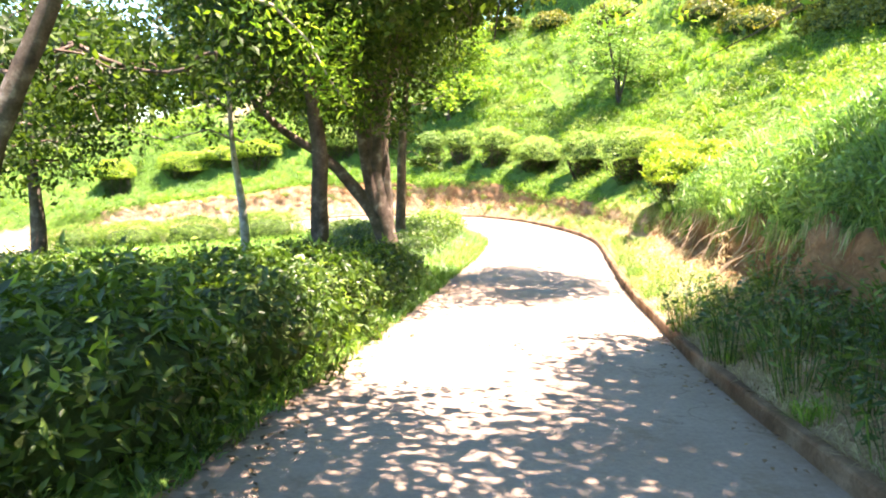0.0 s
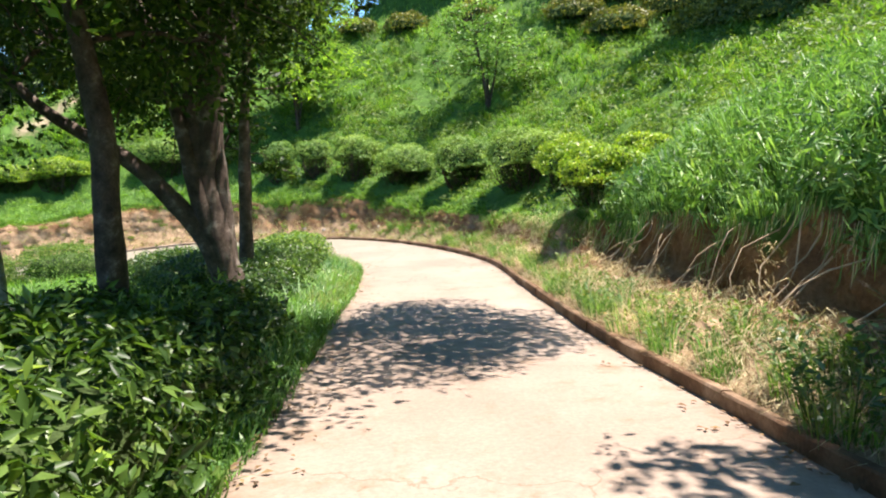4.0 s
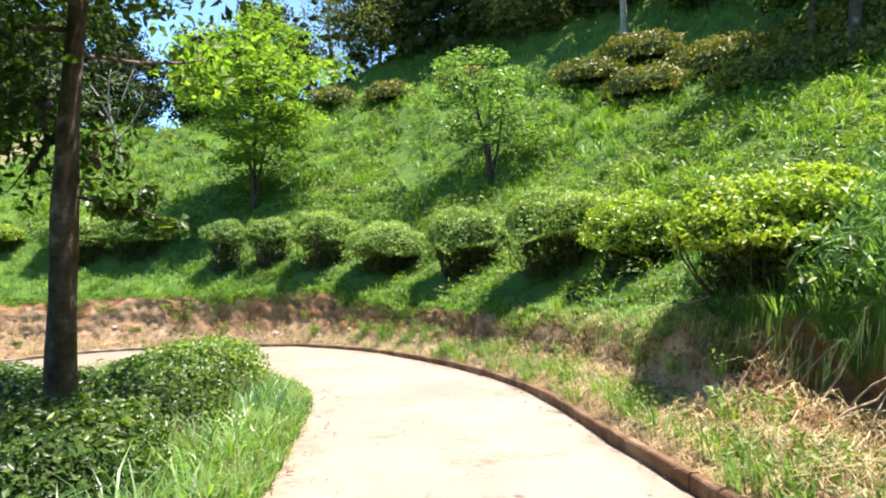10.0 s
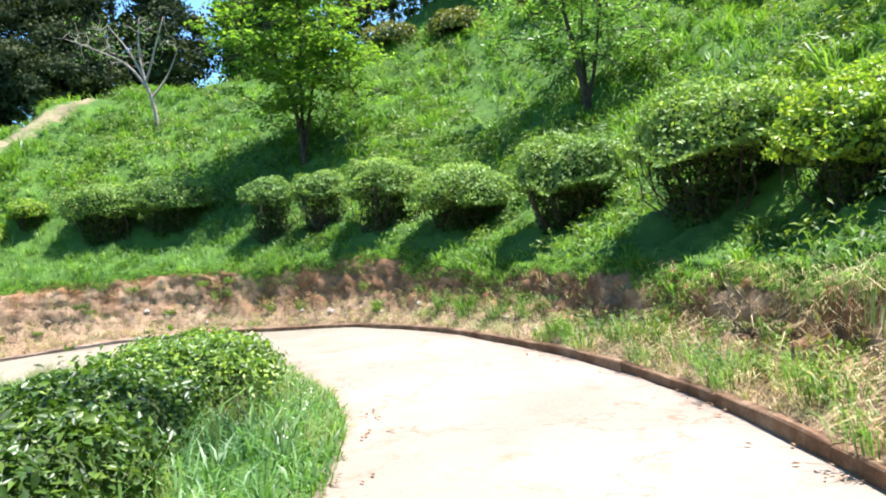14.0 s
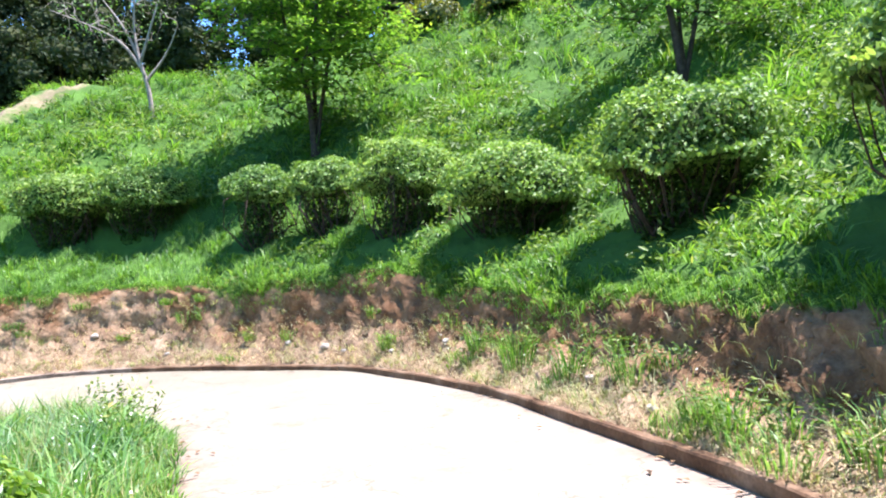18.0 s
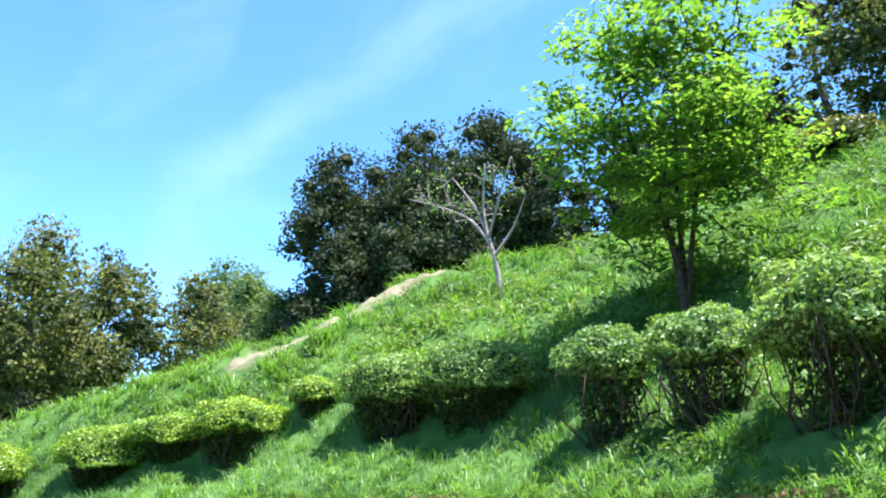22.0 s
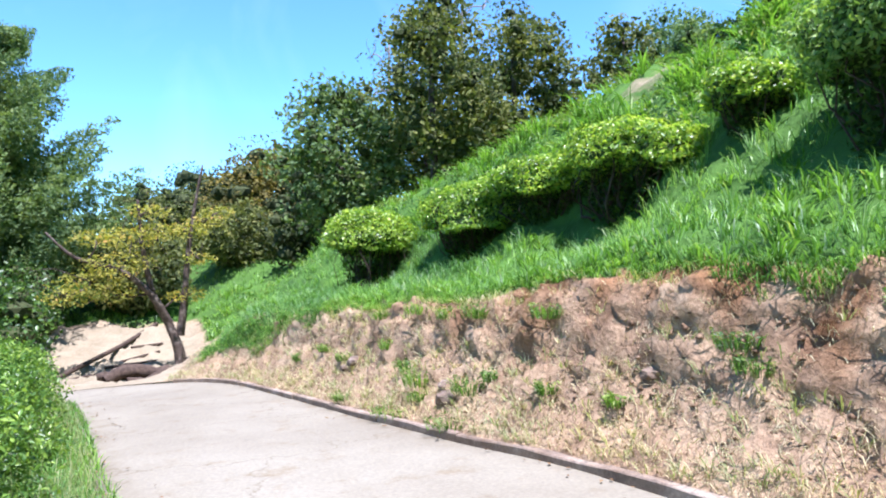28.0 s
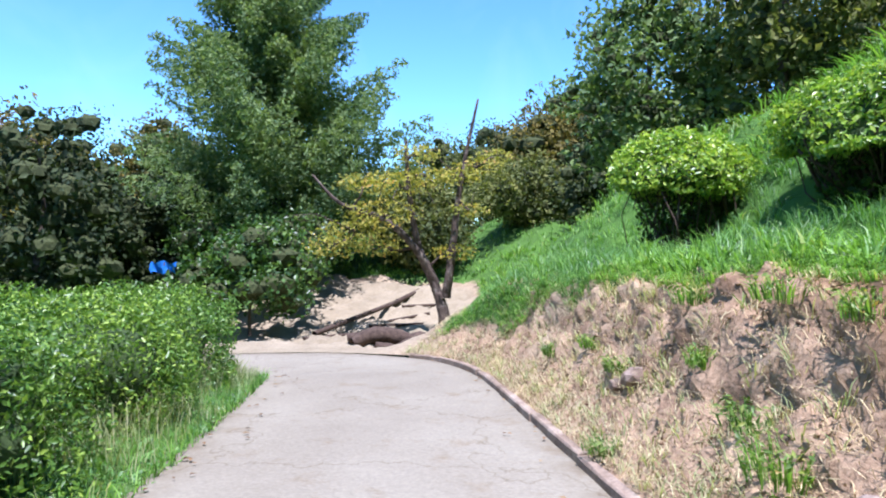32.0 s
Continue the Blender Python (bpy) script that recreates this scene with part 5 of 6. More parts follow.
# dark evergreens behind the crest, tall trees of the hilltop, woods to the west: place, height of the top, crown radius, lowest leaves
for x, y, top, rx, mt, low, label in (
    (-17.2, 52.5, 13.3, 3.0, M_EVERGREEN, 0.0, "massive dark evergreen tree behind the crest"),
    (-13.6, 55, 15.0, 3.6, M_EVERGREEN, 0.0, "massive dark evergreen tree behind the crest"),
    (-9.6, 54.5, 14.6, 3.2, M_EVERGREEN, 0.0, "massive dark evergreen tree behind the crest"),
    (-20.6, 52.5, 6.6, 2.0, M_FEATHER, 0.0, "feathery green tree behind the crest"),
    (-7.0, 54.2, 12.2, 2.2, M_EVERGREEN, 0.0, "dark evergreen tree behind the crest"),
    (-15.6, 51.3, 8.6, 2.4, M_EVERGREEN, 0.0, "dark evergreen tree behind the crest"),
    (-11.5, 51.5, 9.5, 2.8, M_EVERGREEN, 0.0, "dark evergreen tree behind the crest"),
    (-2.4, 56, 13.2, 2.8, M_EVERGREEN, 0.0, "dark tree on the hilltop"),
    (1.0, 54, 14.5, 2.8, M_EVERGREEN, 0.1, "tall dark tree on the hilltop"),
    (4.6, 53, 16.0, 3.0, M_OLIVE, 0.05, "tall olive-green tree on the hilltop"),
    (8.5, 52, 17.5, 3.2, M_EVERGREEN, 0.05, "tall dark tree on the hilltop"),
    (12.5, 50, 17.5, 3.0, M_EVERGREEN, 0.05, "tall dark tree on the hilltop"),
    (16.5, 47, 18.5, 3.0, M_EVERGREEN, 0.05, "tall dark tree on the hilltop"),
    (20.5, 42.5, 18.5, 3.2, M_CROWN_DARK, 0.08, "tall dark tree on the hilltop"),
    (23.0, 37, 19.0, 3.2, M_CROWN_DARK, 0.08, "tall dark tree on the hilltop"),
    (24.0, 31, 19.5, 3.4, M_CROWN_DARK, 0.1, "tall dark tree on the hilltop"),
    (18.0, 28.5, 16.5, 3.8, M_CROWN_DARK, 0.35, "dark tree shading the upper slope"),
    (25.0, 24, 20.0, 3.4, M_CROWN_DARK, 0.3, "tall dark tree on the hilltop"),
    (-22.6, 41.0, 6.8, 2.3, M_OLIVE, 0.1, "tall olive-green tree at the wood's edge"),
    (-24.6, 45.5, 7.8, 2.6, M_OLIVE, 0.1, "tall olive-green tree at the wood's edge"),
    (-23.0, 49.5, 7.0, 2.2, M_OLIVE, 0.0, "olive-green tree at the wood's edge"),
    (-27.5, 43.0, 4.8, 2.6, M_OLIVE, 0.05, "olive-green tree at the wood's edge"),
    (-25.5, 38.8, 4.6, 2.3, M_FEATHER, 0.15, "feathery green tree at the wood's edge"),
    (-30.5, 60, 11.2, 3.2, M_FEATHER, 0.15, "feathery green tree in the distance"),
    (-26.5, 57, 9.0, 2.6, M_FEATHER, 0.15, "feathery green tree in the distance"),
    (-33.0, 49, 5.5, 3.4, M_EVERGREEN, 0.0, "dense dark woodland tree"),
    (-38.0, 53, 6.5, 4.0, M_OLIVE, 0.0, "dense olive woodland tree"),
    (-33.0, 41, 3.0, 3.2, M_EVERGREEN, 0.0, "dense dark woodland tree"),
    (-43.0, 40.5, 4.2, 4.6, M_BRONZE, 0.0, "dense bronze-green woodland tree"),
    (-35.5, 32.6, -0.3, 2.4, M_OLIVE, 0.0, "low olive-green woodland tree"),
    (-38.5, 37.5, 0.5, 2.8, M_OLIVE, 0.0, "low olive-green woodland tree"),
    (-50.0, 43, 5.0, 5.0, M_BRONZE, 0.0, "dense bronze-green woodland tree"),
    (-51.0, 34, 3.2, 4.5, M_OLIVE, 0.0, "dense olive woodland tree"),
    (-58.0, 38, 4.5, 5.0, M_EVERGREEN, 0.0, "dense dark woodland tree"),
    (-46.0, 26, 2.2, 4.4, M_EVERGREEN, 0.0, "dense dark woodland tree"),
    (-43.0, 19.5, 2.8, 4.2, M_BRONZE, 0.0, "dense bronze-green woodland tree"),
    (-46.0, 13, 3.4, 4.6, M_EVERGREEN, 0.0, "dense dark woodland tree"),
    (-38.0, 14, 2.6, 4.0, M_BRONZE, 0.0, "dense bronze-green woodland tree"),
    (-36.0, 7, 3.0, 4.0, M_EVERGREEN, 0.0, "dense dark woodland tree"),
    (-33.0, 1, 3.5, 4.0, M_OLIVE, 0.0, "dense olive woodland tree"),
    (-29.0, 20.5, 0.5, 2.6, M_EVERGREEN, 0.0, "dense dark woodland tree"),
    (-28.0, -5, 4.5, 4.2, M_EVERGREEN, 0.0, "dense dark woodland tree"),
    (-41.5, 23.5, 0.0, 3.0, M_EVERGREEN, 0.0, "dense dark woodland tree"),
    (-33.5, 19.5, -0.5, 2.6, M_EVERGREEN, 0.0, "dense dark woodland tree"),
    (-40.0, 20.8, 1.2, 3.0, M_EVERGREEN, 0.0, "dense dark woodland tree"),
    (-35.5, 22.6, -0.4, 2.6, M_EVERGREEN, 0.0, "dense dark woodland tree"),
    (-37.5, 17.5, 0.6, 3.0, M_EVERGREEN, 0.0, "dense dark woodland tree"),
    (7.0, 50.5, 15.8, 3.0, M_OLIVE, 0.0, "dark thicket on the hilltop edge"),
    (10.5, 48.5, 16.0, 3.0, M_EVERGREEN, 0.0, "dark thicket on the hilltop edge"),
    (14.0, 46.0, 16.0, 2.8, M_OLIVE, 0.0, "dark thicket on the hilltop edge"),
    (17.5, 43.0, 15.1, 2.4, M_EVERGREEN, 0.0, "dark thicket on the hilltop edge"),
    (20.0, 38.5, 13.6, 2.4, M_CROWN_DARK, 0.0, "dark thicket on the hilltop edge"),
    (21.5, 34.0, 14.0, 2.4, M_CROWN_DARK, 0.0, "dark thicket on the hilltop edge"),
):
    z = ground_z(x, y) - 0.1
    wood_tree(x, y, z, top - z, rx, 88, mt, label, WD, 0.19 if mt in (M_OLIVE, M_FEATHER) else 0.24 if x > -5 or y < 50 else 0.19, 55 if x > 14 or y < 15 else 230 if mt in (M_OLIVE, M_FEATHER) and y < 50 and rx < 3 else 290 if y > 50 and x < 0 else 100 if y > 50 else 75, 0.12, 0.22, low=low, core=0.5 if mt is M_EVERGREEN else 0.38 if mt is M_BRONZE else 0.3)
for s0, d0, hh, rr in ((50.5, 14.4, 7.5, 3.4), (53.6, 14.2, 6.8, 3.2), (56.3, 14.6, 7.2, 2.8), (47.5, 14.5, 7.5, 3.2)):
    b = hill_point(s0, d0)
    wood_tree(float(b[0]), float(b[1]), float(b[2]) - 0.1, hh, rr, 78, M_CROWN_DARK, "dark spreading tree on the upper terrace", "trees on the upper terrace", 0.2, 120, 0.13, 0.22, low=0.28, name="terrace_tree", core=0.4)
s_, d_ = station(16.6, 40.4)
b = hill_point(float(s_[0]), float(d_[0]))
tree("hilltop_pine", "tall bare-trunked tree on the upper terrace", b, [(0, 0, -0.3), (-0.1, 0, 2), (-0.4, 0, 4.5), (-0.6, 0, 8.5)], 0.2, crown_clumps(-0.5, 0, 8.0, 2.6, 2.6, 1.8, 26, 0.7, 1.1), M_CROWN_DARK, M_TWIG, 160, 0.2, 0.05, joined=True)
s_, d_ = station(-2.4, 48.0)
b = hill_point(float(s_[0]), float(d_[0]))
tree("round_shrub", "small round yellow-green shrub on the crest", b, [(0, 0, -0.2), (0, 0, 0.4), (0.05, 0, 0.9)], 0.06, crown_clumps(0, 0, 1.2, 1.1, 1.0, 0.6, 24, 0.3, 0.5), M_MAPLE, M_STEM, 420, 0.1, 0.02)
plume_z = ground_z(-36.5, 26.5) - 0.1
plume_h, sprays = 8.6 - plume_z, []
for k in range(125):
    z0, az = plume_h * (0.05 + 0.87 * ((k * 0.618) % 1.0)), RNG.uniform(0, 6.283)
    wide = (6.1 * (1 - (z0 / plume_h) ** 1.9) + 0.5) * RNG.uniform(0.72, 1.08)
    for u, r in ((0.35, 0.95), (0.58, 0.85), (0.78, 0.68), (0.93, 0.46), (1.04, 0.28)):
        sprays.append((wide * u * math.cos(az), wide * u * math.sin(az), min(z0 + 0.42 * wide * u ** 1.3, plume_h + 0.2), r))
tree("woodland_tree", "large feathery green tree beyond the junction", (-36.5, 26.5, plume_z), [(0, 0, -0.5), (0.1, 0, plume_h * 0.3), (-0.2, 0.1, plume_h * 0.6), (0, 0, plume_h * 0.95)], 0.3, sprays, M_FEATHER, M_BARK, 520, 0.2, 0.06, WD, flat=0.5, ratio=0.36, core=0.0, spread=0.75)
for x, y in ((-26.0, 28.0), (-29.2, 27.9), (-32.2, 28.3), (-35.2, 28.8), (-33.2, 25.6)):
    wood_tree(x, y, ground_z(x, y) - 0.05, 2.8, 1.9, 26, M_HEDGE_SHADED, "broad-leaved understorey shrub in the shade", "understorey shrubs", 0.16, 260, low=0.25, name="understorey_shrub")

for x, y, hh in ((-30.5, 46.5, 12.0), (-33.5, 44.0, 10.5)):
    z = ground_z(x, y)
    tree("bare_tree", "nearly leafless grey tree at the wood's edge", (x, y, z), [(0, 0, -0.3), (0.1, 0, hh * 0.35), (-0.2, 0, hh * 0.7), (0, 0, hh)], 0.16, crown_clumps(0, 0, hh * 0.72, 2.4, 2.4, hh * 0.28, 40, 0.5, 0.9), M_OLIVE, M_TWIG, 26, 0.16, 0.05, WD, twigs=3)
# yellowing tree at the junction
tree("yellowing_tree", "small half-dead tree with yellow and orange leaves", (-26.2, 33.45, -5.7), [(0, 0, -0.3), (-0.1, -0.05, 0.7), (-0.2, -0.35, 1.6), (-0.2, -0.8, 2.6), (-0.1, -1.1, 4.2), (0, -1.2, 5.6)], 0.2, [(0, -2.6, 3.0, 0.89), (0.2, -1.8, 3.6, 0.94), (0, -3.2, 2.6, 0.71), (-0.3, -2.4, 4.4, 0.71), (0.2, -1.4, 4.4, 0.83), (0, -0.6, 4.6, 0.65), (0.2, 0.3, 4.6, 0.59), (0, 0.8, 4.9, 0.59), (0, 0.2, 2.5, 0.59), (0.2, -0.9, 5.2, 0.59), (-0.2, 1.3, 5.2, 0.53), (0.3, 0.6, 3.7, 0.47), (0, -1.9, 2.6, 0.59)], M_YELLOW, M_BARK, 560, 0.13, 0.045, stems=[[(-0.1, 0, 1.2), (0, 0.15, 2.5), (0, 0.3, 4.0), (0, 0.5, 5.3), (0, 0.8, 6.8)], [(-0.2, -0.3, 1.6), (0, -0.9, 2.6), (0, -1.8, 3.4), (0, -3.0, 3.8), (0, -3.8, 4.6)]], flat=0.38, twigs=3, tiers=True, spread=0.6)

# ---- timber steps and things at the junction ----
def on_ground(x, y, up=0.0):
    return (x, y, ground_z(x, y) + up)


steps = thing("timber_steps", "weathered dark log edging and steps on a sandy slope", "steps", at=on_ground(-27, 31.5))
for k, (a, c, r) in enumerate((((-25.2, 29.9), (-30.2, 31.9), 0.08), ((-30.2, 31.9), (-33.5, 33.2), 0.09), ((-27.3, 31.2), (-27.9, 32.8), 0.05), ((-28.5, 31.7), (-29.1, 33.0), 0.05), ((-29.7, 32.1), (-30.3, 33.2), 0.05), ((-24.2, 29.8), (-25.0, 30.9), 0.05))):
    e0, e1 = np.array(on_ground(*a, r * 0.5)), np.array(on_ground(*c, r * 0.5))
    pts = [e0 + (e1 - e0) * u for u in np.linspace(0, 1, 7)]
    v, f = tube(pts, [r] * 7, 8, 0.1, k)
    part("log", mesh_py("log", v, f, M_STEM), steps)
for k, (a, c, r) in enumerate((((-22.9, 31.2), (-23.4, 33.0), 0.2), ((-23.5, 31.0), (-23.3, 32.3), 0.15), ((-22.7, 31.7), (-22.9, 32.9), 0.12))):
    ob = thing("fallen_log", "dark rotting log lying by the path's end", "log", "dark logs by the junction", at=on_ground(*a))
    pts = [on_ground(a[0] + (c[0] - a[0]) * u, a[1] + (c[1] - a[1]) * u, r * 0.8 + 0.04 * math.sin(u * 5 + k)) for u in np.linspace(0, 1, 8)]
    v, f = tube(pts, r * np.array([0.8, 1, 1.1, 0.95, 1.05, 0.9, 1.0, 0.7]), 9, 0.35, k * 2.0)
    part("log", mesh_py("log", v, f, M_STEM), ob)
tarp = thing("blue_tarpaulin", "crumpled bright blue tarpaulin among dark trees", "tarpaulin", at=(-29.8, 24.2, ground_z(-29.8, 24.2)))
v, f = [], []
for i in range(7):
    for j in range(5):
        v.append((-29.8 + 0.12 * math.sin(i * 2.1 + j), 23.75 + i * 0.14, -4.2 + 0.09 * j + 0.06 * math.sin(i * 1.7 + j * 2.3)))
f = [(i * 5 + j, (i + 1) * 5 + j, (i + 1) * 5 + j + 1, i * 5 + j + 1) for i in range(6) for j in range(4)]
part("sheet", mesh_py("sheet", v, f, M_TARP), tarp)
part("pole", tubes("pole", [([(-29.82, 24.2, ground_z(-29.8, 24.2) - 0.1), (-29.82, 24.2, -4.6), (-29.8, 24.2, -3.85)], [0.03, 0.03, 0.02])], M_STEM, 6), tarp)


# stones, tufts and weeds on the bank
def stone(x, y, z, r, k):
    bm = bmesh.new()
    bmesh.ops.create_icosphere(bm, subdivisions=2, radius=r)
    for v in bm.verts:
        v.co *= 1 + 0.35 * noise.noise(v.co / r * 1.3 + Vector((k * 5.0, 0, 0)))
        v.co.z *= 0.65
    me = bpy.data.meshes.new("stone")
    bm.to_mesh(me)
    bm.free()
    me.materials.append(M_STONE if r < 0.085 else M_ROCK)
    ob = tagged(new("stone", me), "pale angular stone lying on bare earth" if r < 0.085 else "brown-grey rock half sunk in the earth bank", "stone", "stones beside the kerb")
    ob.location = (x, y, z + (0.3 if r < 0.085 else -0.2) * r)


for k, (s0, d0, r) in enumerate(((64.2, 0.42, 0.07), (63.3, 0.36, 0.08), (62.8, 0.3, 0.05), (61.6, 0.35, 0.05), (60.4, 0.55, 0.06), (67.0, 0.3, 0.05), (57.2, 0.5, 0.06), (56.0, 0.35, 0.05), (76.9, 0.62, 0.14), (77.2, 0.58, 0.1), (73.8, 0.4, 0.16), (74.0, 0.5, 0.1), (71.2, 0.7, 0.09), (68.8, 0.62, 0.08))):
    p = hill_point(s0, d0)
    stone(float(p[0]), float(p[1]), float(p[2]), r, k)


def tuft(name, label, p, r, h, n, mat, leafy=0, leaf=0.05, group="", leaf_m=None):
    ob = thing(name, label, "plant", group, at=tuple(float(c) for c in p))
    a, q = RNG.uniform(0, 6.28, n), r * np.sqrt(RNG.uniform(0, 1, n))
    root = np.c_[p[0] + q * np.cos(a), p[1] + q * np.sin(a), np.full(n, p[2] - 0.03)]
    tagged(part("blade_mass", blades("blade_mass", root, RNG.uniform(0.5, 1.1, n) * h, RNG.uniform(0.006, 0.014, n), RNG.uniform(0.2, 0.9, n), mat, a), ob), kind="stuff")
    if leafy:
        t = RNG.uniform(0.15, 1.0, leafy)
        i = RNG.integers(0, n, leafy)
        pos = root[i] + np.c_[0.4 * h * t * np.cos(a[i]) * 0.6, 0.4 * h * t * np.sin(a[i]) * 0.6, h * t * 0.95]
        tagged(part("leaf_mass", leaves("leaf_mass", pos, np.c_[np.cos(a[i]) * 0.4, np.sin(a[i]) * 0.4, 0.9 + 0 * t], leaf, leaf_m or M_WEED, 0.5, 0.35), ob), kind="stuff")
    return ob


BT = "green tufts on the earth bank"
for k in range(24):
    tuft("bank_weed", "leafy green weed on the crumbling earth bank", hill_point(50.5 + 0.72 * k + RNG.uniform(-0.3, 0.3), RNG.uniform(0.35, 0.95)), RNG.uniform(0.1, 0.2), RNG.uniform(0.14, 0.3), 40, M_GRASS, 120, 0.06, "weeds on the crumbling bank")
for s0, d0, r, h in ((65.4, 0.22, 0.28, 0.13), (73.4, 0.14, 0.24, 0.16), (73.2, 0.6, 0.12, 0.16), (72.3, 0.55, 0.13, 0.16), (75.2, 0.62, 0.16, 0.2), (76.0, 0.75, 0.14, 0.18), (77.4, 0.62, 0.12, 0.16), (78.4, 0.7, 0.14, 0.16), (74.4, 0.35, 0.14, 0.14), (70.4, 0.8, 0.18, 0.2), (68.2, 0.6, 0.14, 0.16), (76.4, 0.2, 0.2, 0.12), (79.4, 0.55, 0.14, 0.18), (66.6, 0.9, 0.14, 0.2), (71.4, 0.5, 0.12, 0.14), (73.9, 0.92, 0.2, 0.22), (74.6, 0.48, 0.22, 0.26), (73.5, 0.5, 0.2, 0.26), (75.4, 0.95, 0.2, 0.2), (74.6, 0.95, 0.2, 0.22), (74.7, 0.15, 0.3, 0.14), (70.2, 0.72, 0.16, 0.18), (67.4, 0.9, 0.18, 0.2), (72.6, 0.9, 0.18, 0.2), (76.6, 0.95, 0.18, 0.2), (69.2, 0.92, 0.2, 0.2)):
    tuft("bank_tuft", "small green tuft growing on bare earth", hill_point(s0, d0), r, h * 0.85, 110, M_GRASS, 150, 0.055, BT)
for s0, d0, r, h in ((58.6, 0.45, 0.2, 0.55), (59.6, 0.55, 0.16, 0.4), (57.6, 0.5, 0.2, 0.45), (61.8, 0.4, 0.14, 0.3), (56.6, 0.6, 0.22, 0.4), (55.2, 0.4, 0.22, 0.35), (53.4, 0.5, 0.24, 0.35), (50.5, 0.4, 0.22, 0.3), (48.0, 0.45, 0.25, 0.35), (45.0, 0.4, 0.25, 0.35), (43.2, 0.35, 0.22, 0.32), (41.0, 0.5, 0.25, 0.4), (38.5, 0.4, 0.22, 0.35)):
    tuft("kerb_weed", "bushy green weed growing beside the kerb", hill_point(s0, d0), r, h, 90, M_GRASS, 170, 0.06, "weeds beside the kerb")
for k in range(26):
    s0, d0 = 39.6 + k * 0.62 + RNG.uniform(-0.2, 0.2), RNG.uniform(0.22, 0.5)
    tuft("kerb_weed", "bushy grey-green weed growing beside the kerb", hill_point(s0, d0), RNG.uniform(0.18, 0.3), RNG.uniform(0.22, 0.42), 90, M_REED, 130, 0.06, "weeds beside the kerb")
# weeds in the darker leaf copy: this bank's shade is in their colour
for k in range(34):
    s0, d0 = 29.5 + k * 0.27 + RNG.uniform(-0.1, 0.1), (0.3, 0.75, 1.15, 0.5, 0.95)[k % 5] + RNG.uniform(-0.08, 0.08)
    tuft("bank_weed", "leafy weed darkened for the shaded bank", hill_point(s0, d0), 0.26, RNG.uniform(0.4, 0.8), 70, M_HEDGE_SHADED, 150, 0.09, "weeds on the shaded bank", M_HEDGE_SHADED)
for s0, e0, h in ((58.6, 0.25, 0.6), (59.2, 0.3, 0.7), (59.8, 0.35, 0.55), (60.4, 0.3, 0.65), (38.2, 0.25, 0.5), (38.8, 0.3, 0.6), (41.3, 0.2, 0.5)):
    x, y = kerb_xy(s0, -w_path(s0) - e0)
    tuft("stalk_weed", "tall leafy weed stalks at the path's inner edge", inner_point(float(x), float(y)), 0.14, h, 26, M_GRASS, 120, 0.07, "tall weeds at the inner edge")

# ---- grass and straw ----
def scatter_hill(n, s0, s1, d0, d1, keep):
    s = RNG.uniform(s0, s1, n)
    d = d0 + (d1 - d0) * RNG.uniform(0, 1, n) ** 1.25
    ok = keep(s, d)
    s, d = s[ok], d[ok]
    x, y = kerb_xy(s, d)
    return s, d, np.c_[x, y, hill_z(s, d) - 0.02]


def turf(s, d):
    edge = np.interp(s, EDGE_S, EDGE_D) + 0.05 + 0.15 * np.sin(s * 1.9) * np.sin(s * 0.77 + 1)
    x, y = kerb_xy(s, d)
    t = crest_track(x, y)
    sand = (s > 83.5) & (y < 34.2 - 0.06 * (x + 22)) & (y > 27) & (d < 13.5)
    under = np.zeros(len(s), bool)
    for bx, by, rx, ry, turn in BUSH_SPOTS:
        u, w = (x - bx) * math.cos(turn) + (y - by) * math.sin(turn), (y - by) * math.cos(turn) - (x - bx) * math.sin(turn)
        under |= (u / rx) ** 2 + (w / ry) ** 2 < 0.9
    return (d > edge) & (t < 0.45) & ~sand & ~under


s, d, root = scatter_hill(50000, 46, 90, 0.6, 15, turf)
clump = 0.65 + 0.7 * np.abs(relief(root[:, 0], root[:, 1], 1.6, 2.0, 2))
tagged(new("hill_grass", blades("hill_grass", root, RNG.uniform(0.08, 0.2, len(s)) * clump, RNG.uniform(0.01, 0.024, len(s)), RNG.uniform(0.3, 1.2, len(s)), M_GRASS)), "lush bright green grass covering the hillside", "grass", kind="stuff")
s, d, root = scatter_hill(11500, 47, 90, 0.7, 14.5, turf)
patchy = relief(root[:, 0], root[:, 1], 1.1, 22.0, 2)
ok = patchy > -0.22
s, d, root, patchy = s[ok], d[ok], root[ok], patchy[ok]
k = 13
size = RNG.uniform(0.6, 1.45, len(s)) * (0.8 + 0.9 * np.clip(patchy, -0.2, 0.6)) * (0.72 + 0.55 * smooth(d, 3.5, 6))
a = RNG.uniform(0, 2 * math.pi, (len(s), k))
r = 0.1 * size[:, None] * RNG.uniform(0, 1, (len(s), k))
tuss = np.stack([root[:, 0, None] + r * np.cos(a), root[:, 1, None] + r * np.sin(a), np.repeat(root[:, 2, None], k, 1)], 2).reshape(-1, 3)
wide = np.repeat(1 + 0.7 * smooth(d, 3.5, 7), k)
size = np.repeat(size, k)
tagged(new("grass_tussocks", blades("grass_tussocks", tuss, RNG.uniform(0.16, 0.34, len(tuss)) * size, RNG.uniform(0.012, 0.026, len(tuss)) * wide, RNG.uniform(0.5, 1.5, len(tuss)), M_GRASS, a.ravel())), "tussocks of longer grass on the hillside", "grass", kind="stuff")
s, d, root = scatter_hill(30000, 46, 88, 0.9, 12, turf)
weedy = relief(root[:, 0], root[:, 1], 0.7, 7.0, 3) > 0.0
weedy &= (s < 66) | (d > 4.0)
